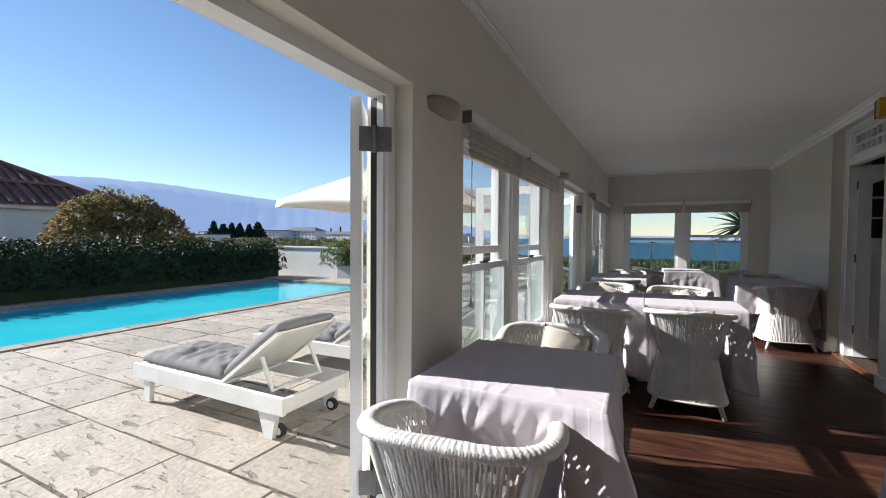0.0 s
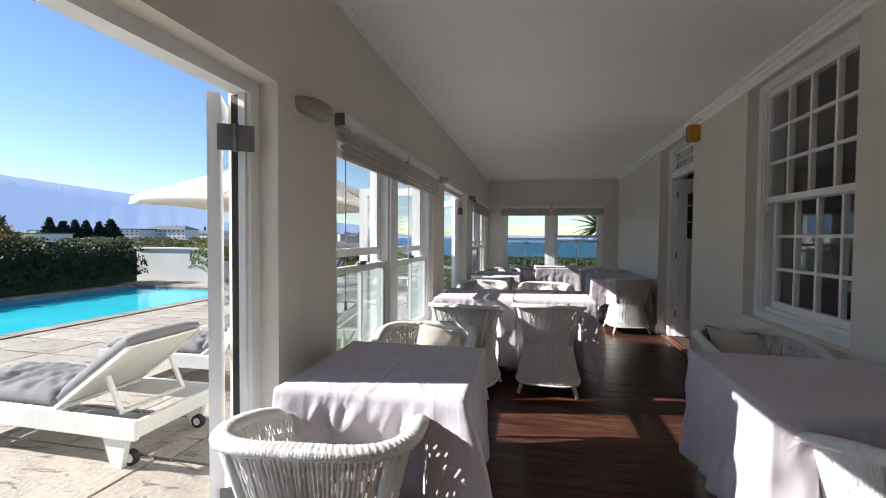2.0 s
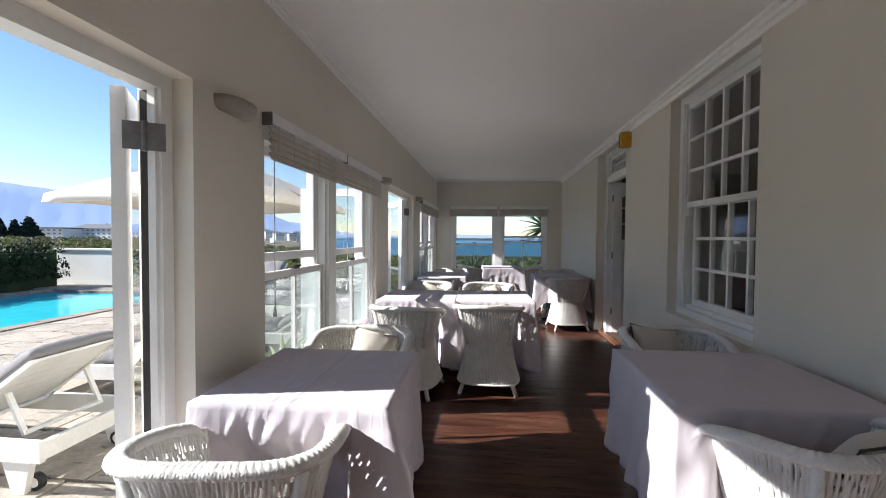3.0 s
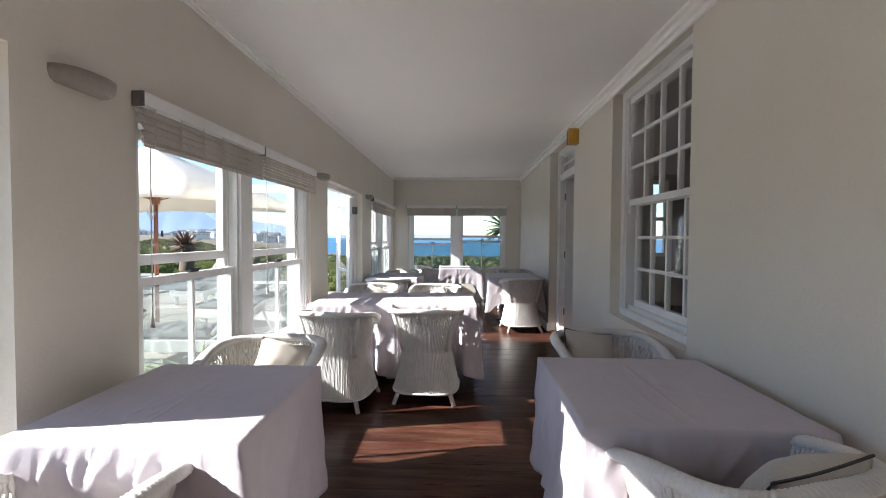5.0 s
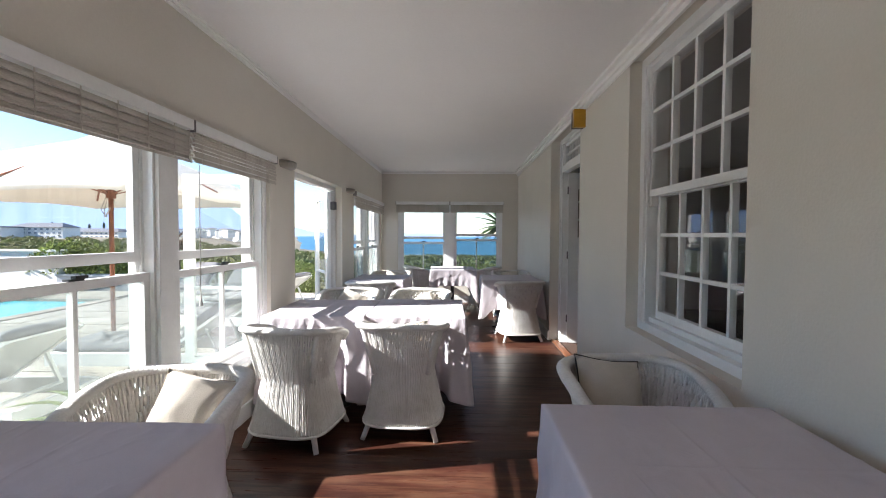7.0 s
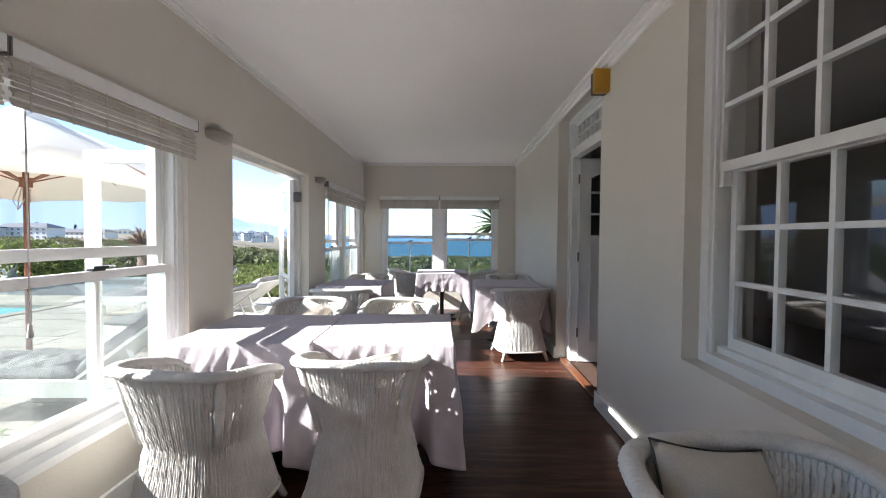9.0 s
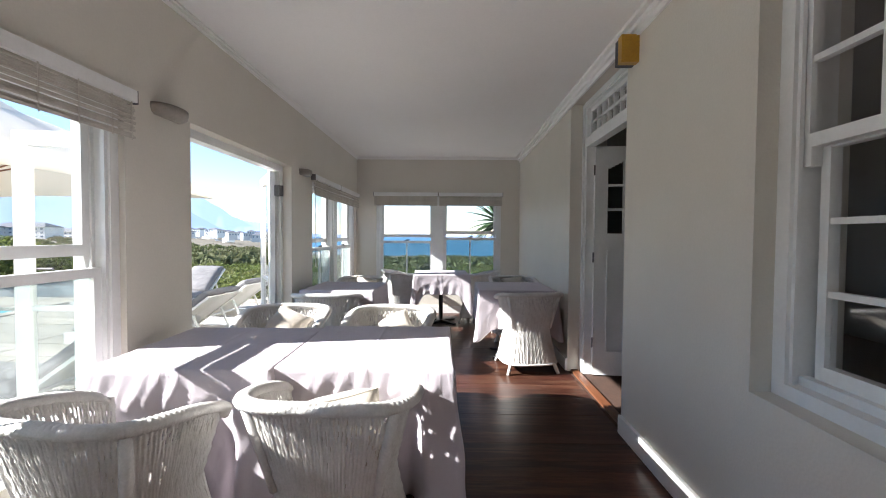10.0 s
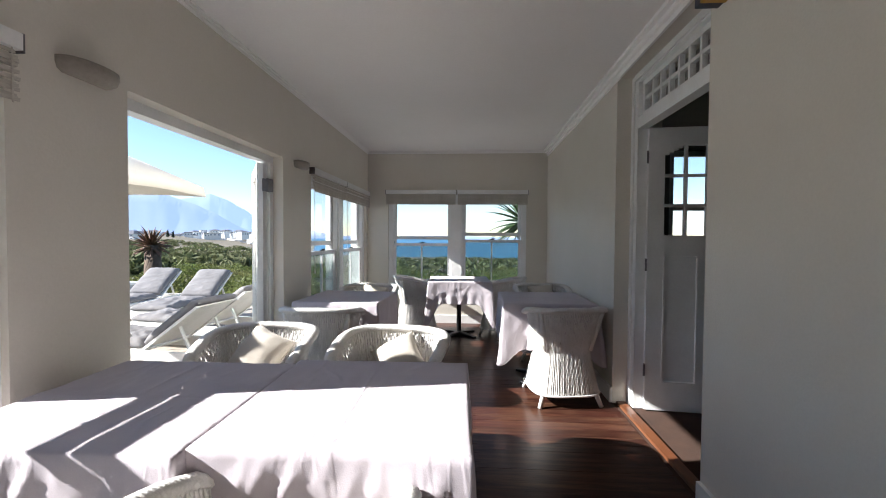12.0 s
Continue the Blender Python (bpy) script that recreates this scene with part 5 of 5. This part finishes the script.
LOUNGERS = [(-2.44, 3.43, 0), (-2.50, 4.82, 2), (-1.75, 6.30, 3), (-2.02, 8.28, -6), (-2.15, 9.50, -8), (-4.70, 11.30, 92), (-3.50, 11.05, 90)]
lg = lounger()
lg.matrix_basis = pose(LOUNGERS[0][0], LOUNGERS[0][1], ZT, 0, 0, LOUNGERS[0][2])
for x, y, a in LOUNGERS[1:]:
    copy_thing(lg, pose(x, y, ZT, 0, 0, a))

# ---- umbrella ----
u = thing("garden_umbrella", pose(-2.88, 6.96, ZT), "cream canvas garden umbrella open on a red-brown pole", "umbrella")
part("base_plate", boxes((-0.25, -0.25, 0, 0.25, 0.25, 0.07), bevel=0.015), M_GREYWALL, u)
bm = bmesh.new()
tube(bm, [(0, 0, 0.05), (0, 0, 2.86)], 0.027, 12)
part("pole", bm, M_TEAK, u, smooth=True)
bm = bmesh.new()
E0, E1, HW = 2.08, 2.80, 1.42
ring_pts = []
for k in range(64):
    a = k / 64 * 4
    side, f = int(a), a - int(a)
    cs = [(-1, -1), (1, -1), (1, 1), (-1, 1)]
    (ax, ay), (bx, by) = cs[side], cs[(side + 1) % 4]
    ring_pts.append((ax + (bx - ax) * f, ay + (by - ay) * f, min(f, 1 - f)))
rows = []
for s, drop in ((0.03, 0.0), (0.25, 0), (0.5, 0), (0.75, 0), (1.0, 0), (1.012, 0.10)):
    row = []
    for px, py, e in ring_pts:
        sag = 0.05 * math.sin(math.pi * min(1, e * 2)) * s * s
        row.append(bm.verts.new((px * HW * s * (1 - 0.03 * math.sin(math.pi * e) * s), py * HW * s * (1 - 0.03 * math.sin(math.pi * e) * s), E1 - (E1 - E0) * s ** 1.1 + (sag * 0.8 if s < 1 else sag * 0.5) - drop)))
    rows.append(row)
for a, b in zip(rows, rows[1:]):
    for i in range(64):
        bm.faces.new((a[i], a[(i + 1) % 64], b[(i + 1) % 64], b[i]))
bm.faces.new(rows[0])
cn = part("canopy", bm, M_CANVAS, u, smooth=True)
cn.modifiers.new("thick", "SOLIDIFY").thickness = 0.004
bm = bmesh.new()
v = [bm.verts.new((0.33 * math.cos(a), 0.33 * math.sin(a), 2.70)) for a in (math.pi / 4 + k * math.pi / 2 for k in range(4))]
c = bm.verts.new((0, 0, 2.90))
for k in range(4):
    bm.faces.new((v[k], v[(k + 1) % 4], c))
part("vent", bm, M_CANVAS, cn).modifiers.new("thick", "SOLIDIFY").thickness = 0.004
bm = bmesh.new()
tube(bm, [(0, 0, 2.02), (0, 0, 2.12)], 0.055, 10)
part("hub", bm, M_TEAK, u)
for k in range(8):
    a = k * math.pi / 4
    s = HW * (1.36 if k % 2 else 0.97)
    bm = bmesh.new()
    bar(bm, (0, 0, 2.78), (s * math.cos(a), s * math.sin(a), E0 + 0.02), 0.022, 0.016)
    rib = part("rib", bm, M_TEAK, u)
    bm = bmesh.new()
    bar(bm, (0, 0, 2.06), (s * 0.5 * math.cos(a), s * 0.5 * math.sin(a), 2.40), 0.018, 0.014)
    part("strut", bm, M_TEAK, rib)
for k in range(3):
    bm = bmesh.new()
    a = 2 + k
    tube(bm, [(0.04 * math.cos(a), 0.04 * math.sin(a), 2.06), (0.10 * math.cos(a), 0.10 * math.sin(a), 1.88), (0.07 * math.cos(a + 0.5), 0.07 * math.sin(a + 0.5), 1.78), (0.03, 0.02, 2.0)], 0.006, 5)
    part("cord", bm, M_CUSH, u)


# ---- aloes and the yucca ----
def rosette(parent, name, origin, n, length, width, material, seed, up=(0.2, 1.1), droop=0.5):
    rg = random.Random(seed)
    for k in range(n):
        a, lift, L = k * 2.39996 + rg.uniform(-0.2, 0.2), rg.uniform(*up), length * rg.uniform(0.75, 1.1)
        bm = bmesh.new()
        prev = None
        d = Vector((math.cos(a), math.sin(a), 0))
        side = Vector((-math.sin(a), math.cos(a), 0))
        p = Vector(origin)
        ang = lift
        for i in range(8):
            f = i / 7
            wd = width * (1 - f) ** 0.7 * (0.6 + 0.8 * min(1, f * 4)) / 1.4 + 0.0015
            fwd = d * math.cos(ang) + Vector((0, 0, math.sin(ang)))
            nrm = fwd.cross(side).normalized()
            row = [bm.verts.new(p + side * wd + nrm * -wd * 0.35), bm.verts.new(p + nrm * wd * 0.25), bm.verts.new(p - side * wd + nrm * -wd * 0.35), bm.verts.new(p + nrm * wd * 0.55)]
            if prev:
                for q in range(4):
                    bm.faces.new((prev[q], prev[(q + 1) % 4], row[(q + 1) % 4], row[q]))
            prev = row
            p = p + fwd * L / 7
            ang -= droop * 2 * f / 7 * (1.2 if rg.random() > 0.3 else 0.6)
        part(name, bm, material, parent, smooth=True)


p = thing("potted_aloe", pose(-0.62, 4.32, ZT), "yellow-green aloe in a grey-green bowl on the terrace", "plant")
bm = bmesh.new()
prev = None
for z, r in ((0, 0.13), (0.1, 0.19), (0.28, 0.24), (0.33, 0.25), (0.33, 0.22), (0.29, 0.21), (0.285, 0.01)):
    row = [bm.verts.new((r * math.cos(i * math.pi / 12), r * math.sin(i * math.pi / 12), z)) for i in range(24)]
    if prev:
        for i in range(24):
            bm.faces.new((prev[i], prev[(i + 1) % 24], row[(i + 1) % 24], row[i]))
    else:
        bm.faces.new(list(reversed(row)))
    prev = row
part("pot", bm, M_POT, p, smooth=True)
rosette(p, "leaf", (0, 0, 0.30), 30, 0.62, 0.035, M_ALOE, 2, (0.25, 1.35), 1.3)

a = thing("tree_aloe", pose(-10.4, 19.0, -0.95), "tree aloe with a dry red-brown crown in the scrub", "plant")
bm = bmesh.new()
tube(bm, [(0, 0, 0), (0.05, 0, 0.8), (0, 0.05, 1.85)], [0.34, 0.30, 0.30], 12)
part("trunk", bm, M_BARK, a, smooth=True)
rosette(a, "leaf", (0, 0, 1.8), 90, 0.80, 0.075, M_ALOE_DRY, 5, (-0.5, 1.3), 0.45)

yv = thing("yucca", pose(2.52, 11.4, -0.9), "yucca with dark green sword leaves outside the sea window", "plant")
bm = bmesh.new()
tube(bm, [(0, 0, 0), (0.04, 0, 1.2), (0.0, 0, 2.45)], [0.09, 0.08, 0.07], 9)
part("trunk", bm, M_BARK, yv, smooth=True)
rosette(yv, "leaf", (0, 0, 2.45), 96, 0.78, 0.036, M_PALM, 8, (-0.7, 1.4), 0.5)


# ---- terrace paving, slab by slab ----
rng = random.Random(17)
paving = tagged(new("pavement"), "weathered sandstone terrace slabs with cracked faces", "paving", kind="structure")


def slab_mesh(w, d, seed):
    """A slab with a riven, pitted face."""
    bm = bmesh.new()
    nx, ny = 5, 4
    g = [[bm.verts.new((w * i / nx + (0.006 * noise.noise(Vector((i * 3.0, j * 3.0, seed))) if 0 < i < nx else 0.004 * noise.noise(Vector((j * 2.0, i, seed)))), d * j / ny + 0.005 * noise.noise(Vector((i * 2.0, j, seed + 5))), 0.004 * noise.noise(Vector((i * 1.7, j * 1.7, seed + 9))) - (0.005 if i in (0, nx) or j in (0, ny) else 0))) for j in range(ny + 1)] for i in range(nx + 1)]
    for i in range(nx):
        for j in range(ny):
            bm.faces.new((g[i][j], g[i + 1][j], g[i + 1][j + 1], g[i][j + 1]))
    rim = [g[i][0] for i in range(nx)] + [g[nx][j] for j in range(ny)] + [g[i][ny] for i in range(nx, 0, -1)] + [g[0][j] for j in range(ny, 0, -1)]
    low = [bm.verts.new((v.co.x, v.co.y, -0.05)) for v in rim]
    for k in range(len(rim)):
        bm.faces.new((rim[k], low[k], low[(k + 1) % len(rim)], rim[(k + 1) % len(rim)]))
    return bm


SLABS = {}
for w in (0.62, 0.93, 1.24):
    for k in range(3):
        ob = part("slab", slab_mesh(w - 0.022, 0.62 - 0.022, w * 10 + k), M_STONE, paving, smooth=False)
        SLABS[w, k] = ob
used = set()
row = 0
y = -1.07
while y < TY - 0.3:
    x = XLO - 0.08 - rng.choice((0, 0.31, 0.2))
    while x > PX1 + 0.35:
        w = rng.choice((0.62, 0.93, 0.93, 1.24))
        w = min((0.62, 0.93, 1.24), key=lambda q: abs(q - w))
        if x - w < PX1 + 0.32:
            w = 0.62
        fit_w = min(w, x - PX1 - 0.32)
        key = (w, rng.randrange(3))
        src = SLABS[key]
        if key in used:
            s = new("slab", src.data)
            s.parent = paving
        else:
            s = src
            used.add(key)
        s.matrix_basis = pose(x - fit_w, y, ZT - 0.002 + rng.uniform(-0.003, 0.003), rng.uniform(-0.2, 0.2), rng.uniform(-0.2, 0.2), 0)
        s.scale.x = fit_w / w
        x -= w
    y += 0.62
verts, faces = [], []
for gx0, gx1, gy0, gy1 in ((-12.3, PX1, PY1 + 0.32, TY), (-6.9, XLO - 0.1, -7.5, -1.1)):
    yy = gy0
    while yy < gy1 - 0.1:
        xx = gx0 + rng.uniform(0, 0.3)
        while xx < gx1 - 0.1:
            w, d = min(rng.choice((0.62, 0.93)), gx1 - xx) - 0.022, min(0.62, gy1 - yy) - 0.022
            b = len(verts)
            z = ZT + rng.uniform(-0.004, 0.002)
            verts += [(xx, yy, z), (xx + w, yy, z), (xx + w, yy + d, z), (xx, yy + d, z), (xx, yy, z - 0.05), (xx + w, yy, z - 0.05), (xx + w, yy + d, z - 0.05), (xx, yy + d, z - 0.05)]
            faces += [(b, b + 1, b + 2, b + 3), (b, b + 4, b + 5, b + 1), (b + 1, b + 5, b + 6, b + 2), (b + 2, b + 6, b + 7, b + 3), (b + 3, b + 7, b + 4, b)]
            xx += w + 0.022
        yy += 0.62
me = bpy.data.meshes.new("far_slabs")
me.from_pydata(verts, [], faces)
me.materials.append(M_STONE)
far = new("far_slabs", me)
far.parent = paving
tagged(far, "sandstone slabs beyond the pool", kind="stuff")

coping = tagged(new("pool_coping"), "grey-brown brick coping round the pool", "coping", kind="structure")
first = None
for x0, along in ((PX0 - 0.02, 0), (PX1 + 0.30, 0), (0, 1)):
    k = 0
    while True:
        if along:
            px, py, rz = PX0 + 0.3 + k * 0.32, PY1 + 0.01, 0
            if px > PX1 + 0.1:
                break
        else:
            px, py, rz = x0, -2.0 + k * 0.32, 90
            if py > PY1:
                break
        if first is None:
            first = s = part("coping_stone", boxes((0, 0, -0.07, 0.31, 0.28, 0.012), bevel=0.006), M_COPING, coping)
        else:
            s = new("coping_stone", first.data)
            s.parent = coping
        s.matrix_basis = pose(px, py, ZT + rng.uniform(-0.003, 0.004), 0, 0, rz + rng.uniform(-0.6, 0.6))
        k += 1

# ---- floor boards, one by one ----
rng = random.Random(5)
floor = tagged(new("floor"), "polished dark red wooden floor boards", "floor", kind="structure")
bw = 0.104
nb = int((YB - Y0) / bw)
sm = boxes((XL, 0.0004, -0.022, XR + 0.0, bw - 0.0004, 0.0), bevel=0.0008)
first = None
for k in range(nb + 1):
    if first is None:
        first = p = part("plank", sm, M_FLOOR, floor)
    else:
        p = new("plank", first.data)
        p.parent = floor
    p.matrix_basis = pose(0, Y0 + k * bw, rng.uniform(-0.0006, 0.0006))
